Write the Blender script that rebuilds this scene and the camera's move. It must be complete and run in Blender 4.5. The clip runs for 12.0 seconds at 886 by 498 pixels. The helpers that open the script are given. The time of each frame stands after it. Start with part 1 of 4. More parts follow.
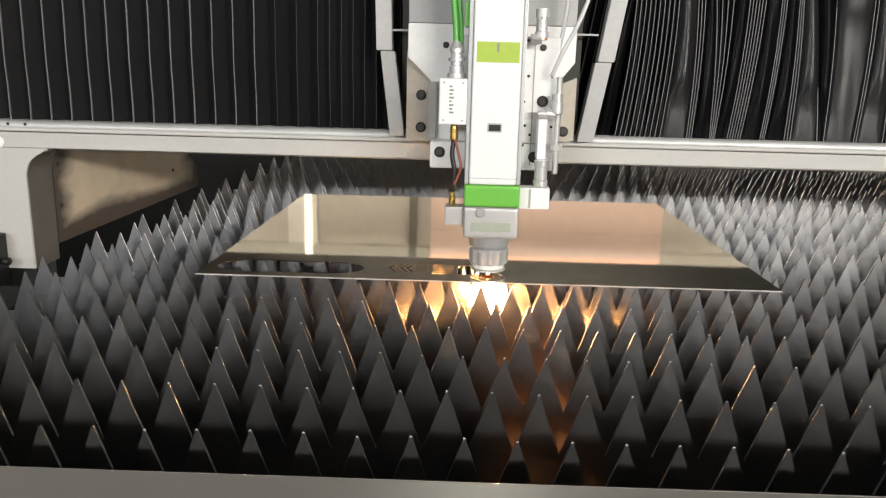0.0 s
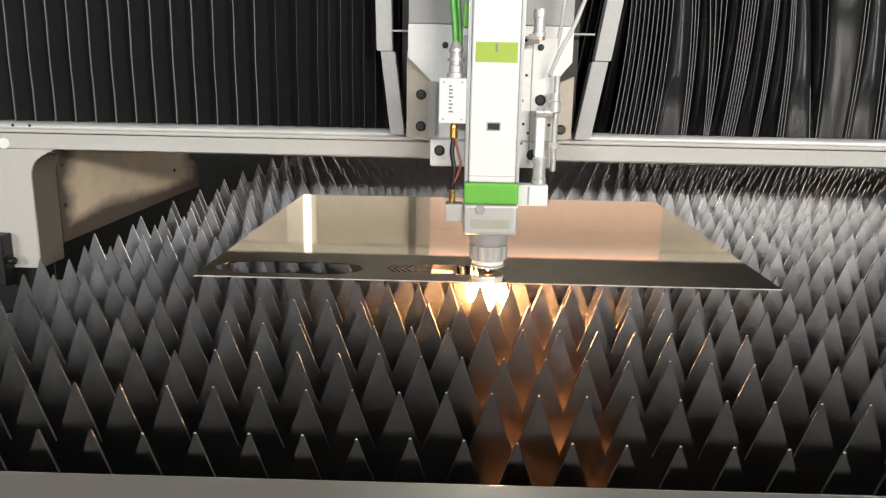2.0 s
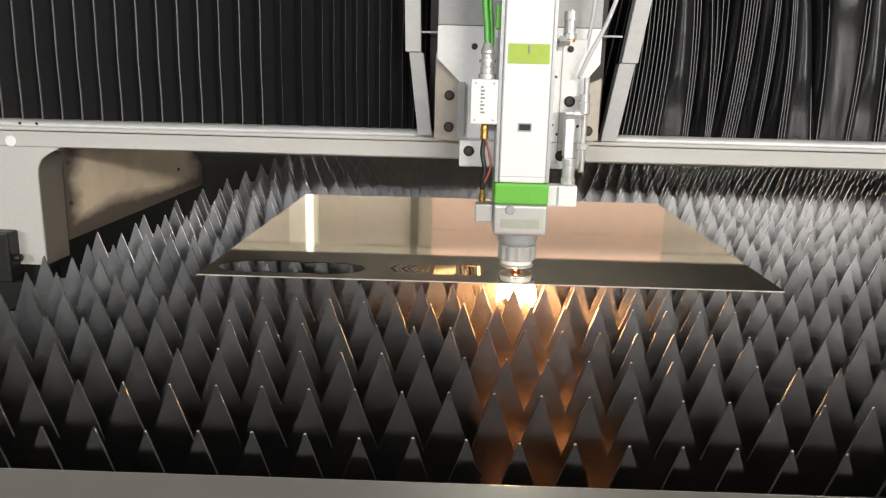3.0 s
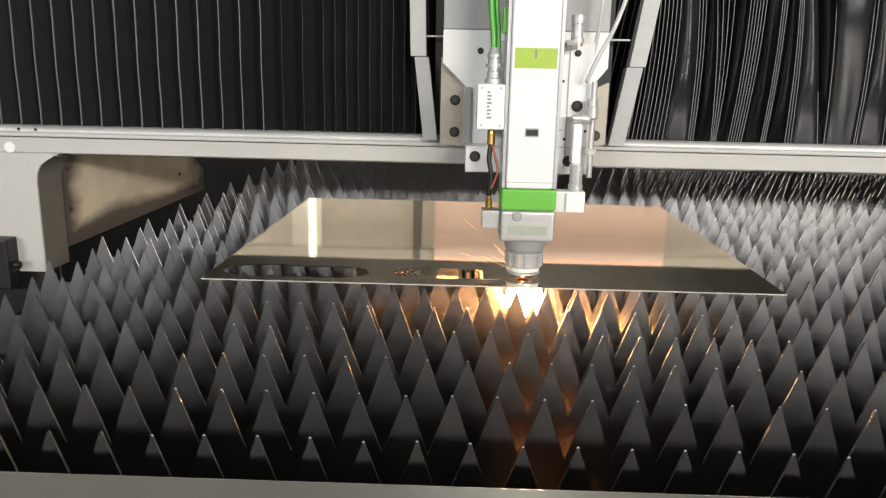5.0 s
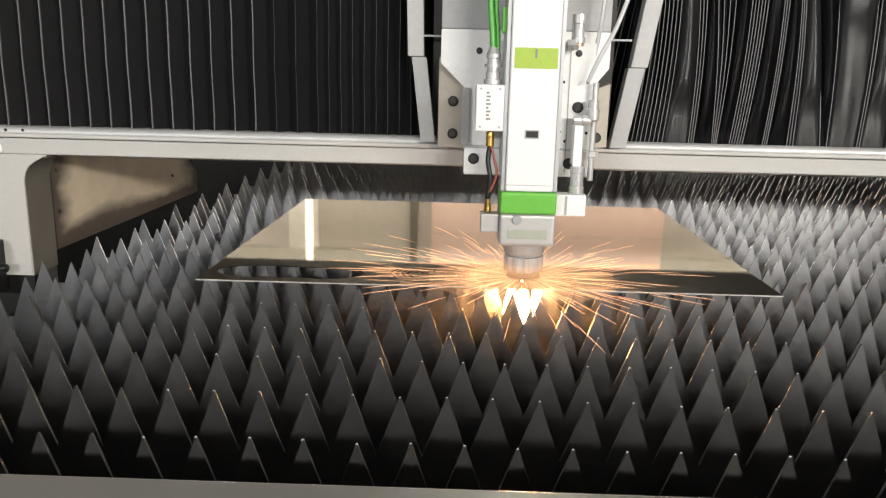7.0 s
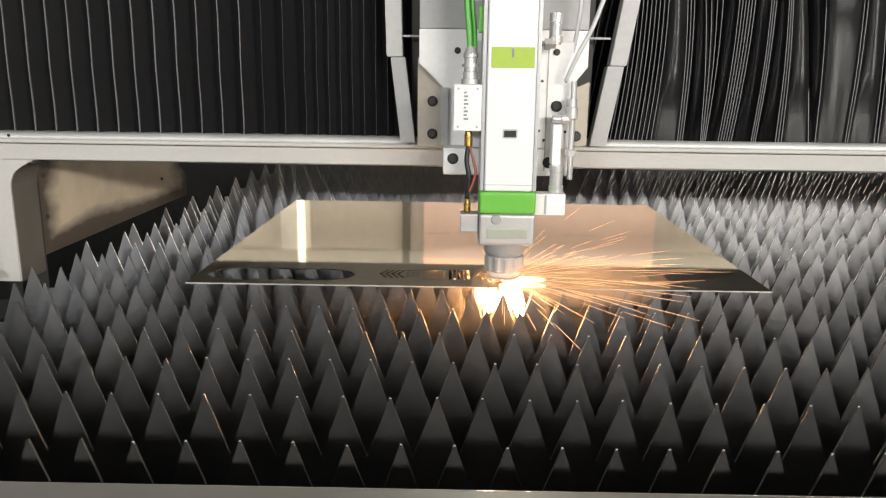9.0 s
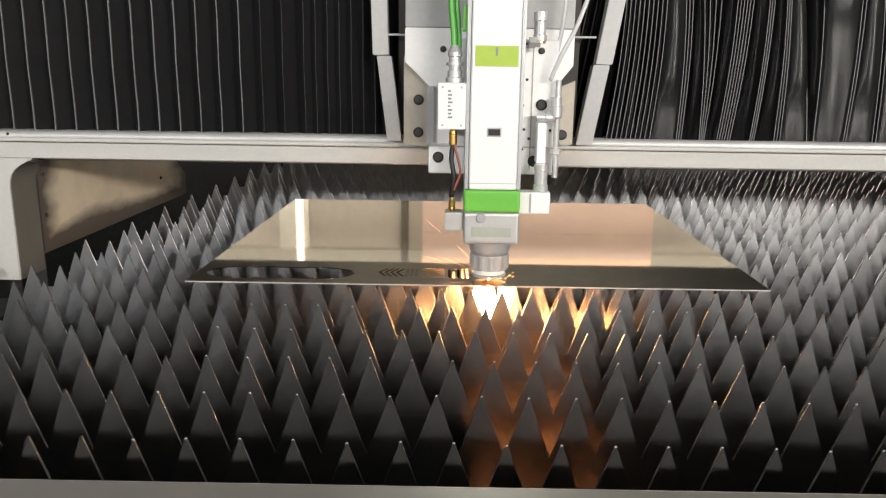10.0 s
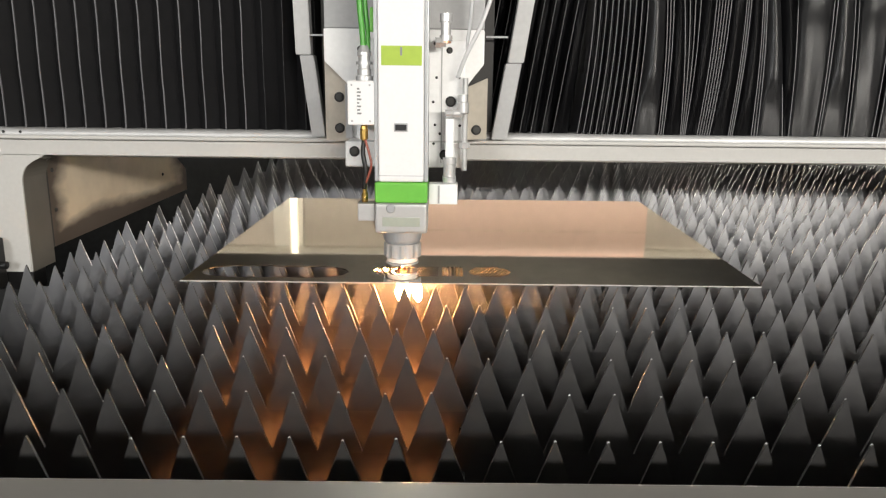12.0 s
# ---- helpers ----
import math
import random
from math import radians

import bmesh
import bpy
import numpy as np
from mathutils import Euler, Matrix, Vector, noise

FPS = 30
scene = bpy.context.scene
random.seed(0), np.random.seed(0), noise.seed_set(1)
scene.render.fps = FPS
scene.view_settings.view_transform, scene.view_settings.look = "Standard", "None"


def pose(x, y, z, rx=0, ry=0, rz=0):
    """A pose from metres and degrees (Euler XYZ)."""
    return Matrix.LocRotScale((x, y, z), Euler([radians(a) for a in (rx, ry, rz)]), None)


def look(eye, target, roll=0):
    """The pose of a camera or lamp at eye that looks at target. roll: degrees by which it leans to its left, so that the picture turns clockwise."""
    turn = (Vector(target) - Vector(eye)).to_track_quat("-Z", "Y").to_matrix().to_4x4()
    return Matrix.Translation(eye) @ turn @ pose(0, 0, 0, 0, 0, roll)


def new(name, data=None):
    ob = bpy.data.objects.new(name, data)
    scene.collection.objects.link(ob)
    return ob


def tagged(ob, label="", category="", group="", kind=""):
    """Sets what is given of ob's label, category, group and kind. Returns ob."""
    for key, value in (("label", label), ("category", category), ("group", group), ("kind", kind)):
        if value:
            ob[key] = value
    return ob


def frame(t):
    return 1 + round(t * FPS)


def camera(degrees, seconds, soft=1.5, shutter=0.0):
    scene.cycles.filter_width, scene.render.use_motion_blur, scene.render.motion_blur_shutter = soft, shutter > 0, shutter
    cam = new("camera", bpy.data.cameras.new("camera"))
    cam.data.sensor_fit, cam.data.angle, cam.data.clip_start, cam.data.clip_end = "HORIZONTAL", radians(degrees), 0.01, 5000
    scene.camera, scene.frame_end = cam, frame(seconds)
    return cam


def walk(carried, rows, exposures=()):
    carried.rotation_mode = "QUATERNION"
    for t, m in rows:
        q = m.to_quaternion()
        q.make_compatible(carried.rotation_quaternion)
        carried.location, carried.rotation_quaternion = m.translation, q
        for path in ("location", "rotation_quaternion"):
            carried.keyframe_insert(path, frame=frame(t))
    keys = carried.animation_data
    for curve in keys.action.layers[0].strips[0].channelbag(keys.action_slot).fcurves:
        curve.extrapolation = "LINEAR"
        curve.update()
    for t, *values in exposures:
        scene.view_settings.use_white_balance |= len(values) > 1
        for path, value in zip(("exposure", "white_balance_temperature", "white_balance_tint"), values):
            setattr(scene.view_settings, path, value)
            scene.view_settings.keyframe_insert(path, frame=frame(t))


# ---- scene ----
cam = camera(61.9, 12.0, soft=1.25)
CAMERA_ROWS = [
    (0.0, pose(0.3466, -0.5678, 0.2945, 76.940, -1.466, 1.233)),
    (0.5, pose(0.3469, -0.5692, 0.2955, 77.054, -1.256, 1.214)),
    (1.0, pose(0.3469, -0.5679, 0.2961, 77.003, -1.150, 1.268)),
    (1.5, pose(0.3476, -0.5659, 0.2958, 76.930, -1.130, 1.133)),
    (2.0, pose(0.3475, -0.5648, 0.2955, 76.874, -1.131, 1.114)),
    (2.5, pose(0.3462, -0.5642, 0.2946, 76.861, -1.282, 1.214)),
    (3.0, pose(0.3458, -0.5656, 0.2945, 76.947, -1.406, 1.300)),
    (5.0, pose(0.3449, -0.5702, 0.2980, 77.115, -1.246, 1.457)),
    (5.5, pose(0.3462, -0.5699, 0.2984, 77.178, -1.186, 1.345)),
    (6.0, pose(0.3462, -0.5692, 0.2978, 77.189, -1.264, 1.397)),
    (6.5, pose(0.3459, -0.5678, 0.2964, 77.244, -1.312, 1.336)),
    (7.0, pose(0.3477, -0.5660, 0.2961, 77.247, -1.365, 1.296)),
    (9.0, pose(0.3527, -0.5672, 0.2980, 77.191, -0.770, 0.647)),
    (9.5, pose(0.3526, -0.5673, 0.2980, 77.141, -0.713, 0.543)),
    (10.0, pose(0.3518, -0.5688, 0.2973, 77.136, -0.812, 0.540)),
    (10.5, pose(0.3523, -0.5711, 0.2979, 77.084, -0.809, 0.548)),
    (11.0, pose(0.3521, -0.5741, 0.2983, 77.129, -0.891, 0.472)),
    (11.5, pose(0.3520, -0.5757, 0.2983, 77.026, -0.867, 0.164)),
    (12.0, pose(0.3521, -0.5753, 0.2999, 76.951, -0.648, 0.049)),
]
HEAD_ROWS = [
    (0, 0.3993, 0.5375), (0.1, 0.3966, 0.5431), (0.2, 0.3991, 0.5487), (0.3, 0.4455, 0.5543), (0.4, 0.4454, 0.5599), (0.5, 0.4376, 0.5655),
    (0.6, 0.4125, 0.5674), (0.7, 0.4055, 0.5692), (0.8, 0.414, 0.5711), (0.9, 0.4354, 0.5729), (1.0, 0.4413, 0.5748), (1.1, 0.4403, 0.5733),
    (1.2, 0.4134, 0.5717), (1.3, 0.3943, 0.5702), (1.4, 0.401, 0.5686), (1.5, 0.4206, 0.5671), (1.6, 0.4281, 0.5658), (1.7, 0.415, 0.5646),
    (1.8, 0.4044, 0.5633), (1.9, 0.4016, 0.5621), (2.0, 0.4014, 0.5608), (2.1, 0.4223, 0.561), (2.2, 0.4252, 0.5613), (2.3, 0.4177, 0.5615),
    (2.4, 0.4025, 0.5618), (2.5, 0.395, 0.562), (2.6, 0.3916, 0.5637), (2.7, 0.4166, 0.5654), (2.8, 0.4236, 0.567), (2.9, 0.4228, 0.5687),
    (3.0, 0.4426, 0.5704), (3.1, 0.4505, 0.5694), (3.2, 0.4506, 0.5684), (3.5, 0.43, 0.566), (3.9, 0.405, 0.56), (4.3, 0.45, 0.556),
    (4.8, 0.4425, 0.5523), (4.9, 0.4555, 0.5513), (5.0, 0.4479, 0.5503), (5.1, 0.4319, 0.5486), (5.2, 0.4107, 0.5468), (5.3, 0.4024, 0.5451),
    (5.4, 0.4302, 0.5433), (5.5, 0.4529, 0.5416), (5.6, 0.4528, 0.5446), (5.7, 0.4373, 0.5476), (5.8, 0.4114, 0.5507), (5.9, 0.401, 0.5537),
    (6.0, 0.4164, 0.5567), (6.1, 0.4354, 0.5584), (6.2, 0.4646, 0.5602), (6.3, 0.4629, 0.5619), (6.4, 0.4329, 0.5637), (6.5, 0.4028, 0.5654),
    (6.6, 0.4002, 0.5582), (6.7, 0.4053, 0.551), (6.8, 0.431, 0.5438), (6.9, 0.4516, 0.5366), (7.0, 0.4515, 0.5294), (7.1, 0.4289, 0.5292),
    (7.2, 0.409, 0.5289), (7.5, 0.43, 0.53), (7.9, 0.46, 0.53), (8.3, 0.41, 0.528), (8.6, 0.45, 0.526), (8.8, 0.4171, 0.5249),
    (8.9, 0.4358, 0.5246), (9.0, 0.4365, 0.5244), (9.1, 0.4208, 0.5233), (9.2, 0.3923, 0.5222), (9.3, 0.3895, 0.521), (9.4, 0.41, 0.5199),
    (9.5, 0.433, 0.5188), (9.6, 0.4351, 0.52), (9.7, 0.4244, 0.5212), (9.8, 0.3955, 0.5223), (9.9, 0.3951, 0.5235), (10.0, 0.4153, 0.5247),
    (10.1, 0.4318, 0.5259), (10.2, 0.4303, 0.5271), (10.3, 0.4159, 0.5283), (10.4, 0.3938, 0.5295), (10.5, 0.4, 0.5307), (10.6, 0.4158, 0.5294),
    (10.7, 0.4264, 0.5281), (10.8, 0.4241, 0.5268), (10.9, 0.4115, 0.5255), (11.0, 0.3963, 0.5242), (11.1, 0.3905, 0.5346), (11.2, 0.4003, 0.5451),
    (11.3, 0.3996, 0.5555), (11.4, 0.4016, 0.566), (11.5, 0.4036, 0.5764), (11.6, 0.3946, 0.5775), (11.7, 0.3598, 0.5787), (11.8, 0.3276, 0.5798),
    (11.9, 0.2979, 0.581), (12.0, 0.2889, 0.5821),
]

walk(cam, CAMERA_ROWS)

# ---- world and light ----
world = bpy.data.worlds.new("sky")
scene.world = world
world.use_nodes = True
wn = world.node_tree
sky = wn.nodes.new("ShaderNodeTexSky")
sky.sky_type, sky.sun_disc, sky.sun_elevation, sky.sun_rotation = "NISHITA", False, radians(40), radians(200)
wn.links.new(sky.outputs[0], wn.nodes["Background"].inputs[0])
wn.nodes["Background"].inputs[1].default_value = 0.1


def area_lamp(name, m, sx, sy, watts, color, spread=180):
    data = bpy.data.lights.new(name, "AREA")
    data.shape, data.size, data.size_y, data.energy, data.color = "RECTANGLE", sx, sy, watts, color
    data.spread = radians(spread)
    ob = new(name, data)
    ob.matrix_world = m
    return ob


# daylight through the ribbon window behind the camera; the other three lamps are added
area_lamp("front_light", look((4.7, -7.9, 2.08), (0.9, 0.8, 0.0)), 5.8, 0.34, 900, (1.0, 0.95, 0.875))
# second front lamp added to brighten the left teeth; no window known there
area_lamp("front_light", look((-3.7, -7.9, 2.08), (-0.2, 1.0, 0.0)), 2.7, 0.34, 330, (0.97, 0.965, 0.955))
# weak fill added from above; no ceiling lamp is known
area_lamp("overhead_fill", look((0.5, -1.6, 4.9), (0.5, -1.59, 0)), 8.0, 0.5, 5, (1.0, 0.96, 0.9))
# unseen lamp added to light the rear panels that the sheet reflects
area_lamp("rear_fill", look((0.5, 2.42, 0.12), (0.5, 2.95, 0.24)), 4.0, 0.08, 12.5, (1.0, 0.93, 0.82))
scene.view_settings.exposure = 0.0

# ---- materials ----


def material(name, color, rough=0.5, metal=0.0, grain=60.0, vary=0.12, bump=0.05, stretch=(1, 1, 1), emit=0.0, big=4.0, tint=None, rvary=0.15, span=(0.55, 1.65), gloss=0.5):
    """Surface with fine grain and broad stains."""
    m = bpy.data.materials.new(name)
    m.use_nodes = True
    nt = m.node_tree
    b = nt.nodes["Principled BSDF"]
    b.inputs["Metallic"].default_value = metal
    b.inputs["Specular IOR Level"].default_value = gloss
    if emit:
        b.inputs["Base Color"].default_value = (*color, 1)
        b.inputs["Emission Color"].default_value = (*color, 1)
        b.inputs["Emission Strength"].default_value = emit
        return m
    tc = nt.nodes.new("ShaderNodeTexCoord")
    mp = nt.nodes.new("ShaderNodeMapping")
    mp.inputs["Scale"].default_value = stretch
    nt.links.new(tc.outputs["Object"], mp.inputs[0])
    fine = nt.nodes.new("ShaderNodeTexNoise")
    fine.inputs["Scale"].default_value = grain
    fine.inputs["Detail"].default_value = 6
    nt.links.new(mp.outputs[0], fine.inputs["Vector"])
    broad = nt.nodes.new("ShaderNodeTexNoise")
    broad.inputs["Scale"].default_value = big
    broad.inputs["Detail"].default_value = 4
    nt.links.new(tc.outputs["Object"], broad.inputs["Vector"])
    add = nt.nodes.new("ShaderNodeMath")
    add.operation = "ADD"
    nt.links.new(fine.outputs[0], add.inputs[0])
    nt.links.new(broad.outputs[0], add.inputs[1])
    info = nt.nodes.new("ShaderNodeObjectInfo")
    mul = nt.nodes.new("ShaderNodeMath")
    mul.operation = "MULTIPLY_ADD"
    nt.links.new(info.outputs["Random"], mul.inputs[0])
    mul.inputs[1].default_value = 0.25
    nt.links.new(add.outputs[0], mul.inputs[2])
    ramp = nt.nodes.new("ShaderNodeMapRange")
    ramp.inputs[1].default_value, ramp.inputs[2].default_value = span
    nt.links.new(mul.outputs[0], ramp.inputs[0])
    mix = nt.nodes.new("ShaderNodeMix")
    mix.data_type = "RGBA"
    low = tint or tuple(c * (1 - 2 * vary) for c in color)
    mix.inputs[6].default_value = (*low, 1)
    mix.inputs[7].default_value = (*[min(1, c * (1 + vary)) for c in color], 1)
    nt.links.new(ramp.outputs[0], mix.inputs[0])
    nt.links.new(mix.outputs[2], b.inputs["Base Color"])
    rr = nt.nodes.new("ShaderNodeMapRange")
    rr.inputs[3].default_value, rr.inputs[4].default_value = max(0.02, rough * (1 - rvary)), min(1, rough * (1 + rvary))
    nt.links.new(fine.outputs[0], rr.inputs[0])
    nt.links.new(rr.outputs[0], b.inputs["Roughness"])
    if bump:
        bp = nt.nodes.new("ShaderNodeBump")
        bp.inputs["Strength"].default_value = bump
        bp.inputs["Distance"].default_value = 0.001
        nt.links.new(fine.outputs[0], bp.inputs["Height"])
        nt.links.new(bp.outputs[0], b.inputs["Normal"])
    return m




def slat_material():
    """Cold-rolled sheet steel: soft satin sheen with a thin dull film."""
    m = bpy.data.materials.new("slat_steel")
    m.use_nodes = True
    nt = m.node_tree
    nt.nodes.remove(nt.nodes["Principled BSDF"])
    tc = nt.nodes.new("ShaderNodeTexCoord")
    info = nt.nodes.new("ShaderNodeObjectInfo")
    shift = nt.nodes.new("ShaderNodeVectorMath")
    shift.operation = "ADD"
    nt.links.new(tc.outputs["Object"], shift.inputs[0])
    spread_out = nt.nodes.new("ShaderNodeVectorMath")
    spread_out.operation = "SCALE"
    spread_out.inputs[0].default_value = (7.0, 3.0, 5.0)
    nt.links.new(info.outputs["Random"], spread_out.inputs["Scale"])
    nt.links.new(spread_out.outputs[0], shift.inputs[1])
    noises = []
    for scale, detail in ((16, 5), (90, 4)):
        n = nt.nodes.new("ShaderNodeTexNoise")
        n.inputs["Scale"].default_value, n.inputs["Detail"].default_value = scale, detail
        nt.links.new(shift.outputs[0], n.inputs["Vector"])
        noises.append(n)
    ramp = nt.nodes.new("ShaderNodeMix")
    ramp.data_type = "RGBA"
    ramp.inputs[6].default_value, ramp.inputs[7].default_value = (*SLAT_LOW, 1), (*SLAT_HIGH, 1)
    span = nt.nodes.new("ShaderNodeMapRange")
    span.inputs[1].default_value, span.inputs[2].default_value = 0.32, 0.68
    nt.links.new(noises[0].outputs[0], span.inputs[0])
    nt.links.new(span.outputs[0], ramp.inputs[0])
    rough = nt.nodes.new("ShaderNodeMapRange")
    rough.inputs[3].default_value, rough.inputs[4].default_value = SLAT_ROUGH - 0.015, SLAT_ROUGH + 0.015
    nt.links.new(noises[1].outputs[0], rough.inputs[0])
    sheen = nt.nodes.new("ShaderNodeBsdfAnisotropic")
    sheen.distribution = "BECKMANN"
    nt.links.new(ramp.outputs[2], sheen.inputs["Color"])
    nt.links.new(rough.outputs[0], sheen.inputs["Roughness"])
    film = nt.nodes.new("ShaderNodeBsdfDiffuse")
    film.inputs[0].default_value = (0.32, 0.31, 0.30, 1)
    mix = nt.nodes.new("ShaderNodeMixShader")
    mix.inputs[0].default_value = 0.08
    nt.links.new(sheen.outputs[0], mix.inputs[1])
    nt.links.new(film.outputs[0], mix.inputs[2])
    nt.links.new(mix.outputs[0], nt.nodes["Material Output"].inputs[0])
    return m


SLAT_LOW, SLAT_HIGH, SLAT_ROUGH = (0.28, 0.285, 0.30), (0.39, 0.39, 0.395), 0.40
M_SLAT = slat_material()
# glints are put into edge colour: bright on far teeth, dull on near
M_CUT = material("laser_cut_edge", (0.84, 0.84, 0.83), 0.30, 1.0, 200, 0.03, 0.0, rvary=0.03)
M_DULL = material("dull_edge", (0.13, 0.128, 0.125), 0.42, 0.7, 160, 0.25, 0.05)
M_PLATE = material("sheet_steel", (0.76, 0.73, 0.67), 0.04, 1.0, 40, 0.05, 0.012, (30, 0.08, 1), rvary=0.35)
M_RAIL = material("brushed_rail", (0.60, 0.575, 0.53), 0.30, 0.5, 120, 0.07, 0.05, (1, 25, 1))
M_BEAM = material("beam_paint", (0.51, 0.50, 0.475), 0.42, 0.0, 140, 0.05, 0.06)
M_LIP = material("lip_metal", (0.55, 0.55, 0.545), 0.5, 0.4, 28, 0.16, 0.5, (1, 3, 3), big=9)
M_DARK = material("dark_steel", (0.06, 0.058, 0.055), 0.6, 0.3, 40, 0.2, 0.1)
# near-black puts the deep shade of the pit into the bed's colour
M_PIT = material("pit_shade", (0.016, 0.016, 0.0155), 0.85, 0.0, 40, 0.3, 0.1, gloss=0.08)
# near-white puts a bright glint on the points of near teeth
M_TIP = material("bright_tip", (0.9, 0.9, 0.88), 0.28, 0.55, 200, 0.05, 0.0)
M_UNDER = material("beam_underside", (0.80, 0.78, 0.73), 0.6, 0.0, 30, 0.12, 0.05)
# darker copy of the bellows fabric for the right-hand folds
M_LOOSE = material("loose_fabric", (0.006, 0.006, 0.007), 0.36, 0.0, 60, 0.2, 0.2, gloss=0.09)
M_BELLOW = material("bellows_fabric", (0.0125, 0.0125, 0.0135), 0.44, 0.0, 60, 0.2, 0.2, gloss=0.24)
# paler, glossier copy of the fabric puts the sheen on wide folds
M_BELLOW_SHINY = material("sheen_fabric", (0.026, 0.026, 0.028), 0.34, 0.0, 40, 0.2, 0.3, gloss=0.42)
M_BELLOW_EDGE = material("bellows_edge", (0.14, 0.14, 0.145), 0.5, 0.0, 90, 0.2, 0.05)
# shade near the carriage is put into these darker copies of the hem colour
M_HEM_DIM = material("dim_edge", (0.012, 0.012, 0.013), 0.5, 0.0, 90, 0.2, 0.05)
M_HEM_LOW = material("half_dim_edge", (0.055, 0.055, 0.058), 0.5, 0.0, 90, 0.2, 0.05)
M_WHITE = material("white_paint", (0.86, 0.86, 0.86), 0.35, 0.0, 200, 0.03, 0.02)
M_CHAMFER = material("grey_anodised", (0.46, 0.47, 0.48), 0.38, 0.4, 120, 0.06, 0.03)
M_GREEN = material("green_band", (0.15, 0.50, 0.06), 0.4, 0.0, 120, 0.06, 0.02)
M_LABEL = material("lime_label", (0.40, 0.56, 0.06), 0.45, 0.0, 120, 0.06, 0.02)
M_MILLED = material("milled_plate", (0.88, 0.88, 0.87), 0.42, 0.05, 140, 0.05, 0.03)
M_WING = material("wing_metal", (0.44, 0.40, 0.335), 0.45, 0.25, 90, 0.1, 0.05)
M_ALU = material("aluminium", (0.55, 0.55, 0.54), 0.42, 0.55, 140, 0.06, 0.04)
M_BRACKET = material("bracket_grey", (0.40, 0.40, 0.40), 0.5, 0.2, 120, 0.08, 0.05)
M_BAR = material("bar_grey", (0.46, 0.46, 0.455), 0.5, 0.1, 120, 0.08, 0.05)
M_CHROME = material("chrome", (0.80, 0.80, 0.79), 0.24, 0.6, 60, 0.08, 0.02)
M_BLACK = material("black_oxide", (0.015, 0.015, 0.015), 0.45, 0.2, 120, 0.2, 0.05)
M_BRASS = material("brass", (0.62, 0.40, 0.12), 0.28, 1.0, 80, 0.1, 0.03)
M_COPPER = material("copper", (0.72, 0.36, 0.22), 0.3, 1.0, 80, 0.1, 0.03)
M_CERAMIC = material("ceramic", (0.82, 0.80, 0.75), 0.3, 0.0, 80, 0.04, 0.02)
M_CABLE = material("green_hose", (0.10, 0.42, 0.06), 0.35, 0.0, 80, 0.1, 0.02)
M_WIRE = material("red_wire", (0.32, 0.09, 0.06), 0.45, 0.0, 80, 0.1, 0.02)
M_HOSE = material("clear_hose", (0.62, 0.63, 0.63), 0.2, 0.0, 60, 0.05, 0.02)
M_TAN = material("primed_plate", (0.60, 0.49, 0.35), 0.5, 0.1, 10, 0.12, 0.03, big=5, tint=(0.34, 0.25, 0.165), span=(0.78, 1.3))


def rusty_rim(m):
    """Rust creeping in from the edges of the gantry's end plate."""
    nt = m.node_tree
    b = nt.nodes["Principled BSDF"]
    paint = b.inputs["Base Color"].links[0].from_socket

    def calc(op, a, c, d=None):
        n = nt.nodes.new("ShaderNodeMath")
        n.operation = op
        for k, q in enumerate((a, c, d)):
            if q is None:
                continue
            if isinstance(q, (int, float)):
                n.inputs[k].default_value = q
            else:
                nt.links.new(q, n.inputs[k])
        return n.outputs[0]
    tc = nt.nodes.new("ShaderNodeTexCoord")
    xyz = nt.nodes.new("ShaderNodeSeparateXYZ")
    nt.links.new(tc.outputs["Object"], xyz.inputs[0])
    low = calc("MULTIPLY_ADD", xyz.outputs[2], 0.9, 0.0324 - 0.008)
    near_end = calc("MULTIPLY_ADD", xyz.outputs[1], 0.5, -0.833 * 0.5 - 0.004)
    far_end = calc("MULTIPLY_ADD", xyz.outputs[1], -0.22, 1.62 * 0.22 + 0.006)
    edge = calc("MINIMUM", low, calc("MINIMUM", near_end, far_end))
    noise = nt.nodes.new("ShaderNodeTexNoise")
    noise.inputs["Scale"].default_value, noise.inputs["Detail"].default_value = 15, 8
    squash = nt.nodes.new("ShaderNodeMapping")
    squash.inputs["Scale"].default_value = (1.0, 0.35, 1.0)
    nt.links.new(tc.outputs["Object"], squash.inputs[0])
    nt.links.new(squash.outputs[0], noise.inputs["Vector"])
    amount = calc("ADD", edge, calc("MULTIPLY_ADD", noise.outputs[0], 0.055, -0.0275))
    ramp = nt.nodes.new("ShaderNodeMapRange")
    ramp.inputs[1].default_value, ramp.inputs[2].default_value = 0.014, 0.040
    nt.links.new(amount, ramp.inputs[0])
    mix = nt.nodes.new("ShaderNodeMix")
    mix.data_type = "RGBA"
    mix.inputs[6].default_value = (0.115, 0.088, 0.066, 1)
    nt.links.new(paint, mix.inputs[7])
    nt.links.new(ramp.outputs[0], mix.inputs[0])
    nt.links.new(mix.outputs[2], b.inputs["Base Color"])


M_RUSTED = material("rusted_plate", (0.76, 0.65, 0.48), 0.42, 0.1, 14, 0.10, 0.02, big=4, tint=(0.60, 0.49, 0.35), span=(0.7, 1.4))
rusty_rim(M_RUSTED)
M_LEG_SHADE = material("leg_shade", (0.16, 0.145, 0.12), 0.6, 0.0, 20, 0.15, 0.05, big=6)
M_INK = material("grey_ink", (0.25, 0.26, 0.26), 0.5, 0.0, 100, 0.05, 0.0)
M_PLAQUE = material("olive_plaque", (0.42, 0.45, 0.38), 0.4, 0.2, 100, 0.06, 0.02)
M_HALL = material("hall_paint", (0.36, 0.36, 0.355), 0.7, 0.0, 20, 0.1, 0.05, big=1)
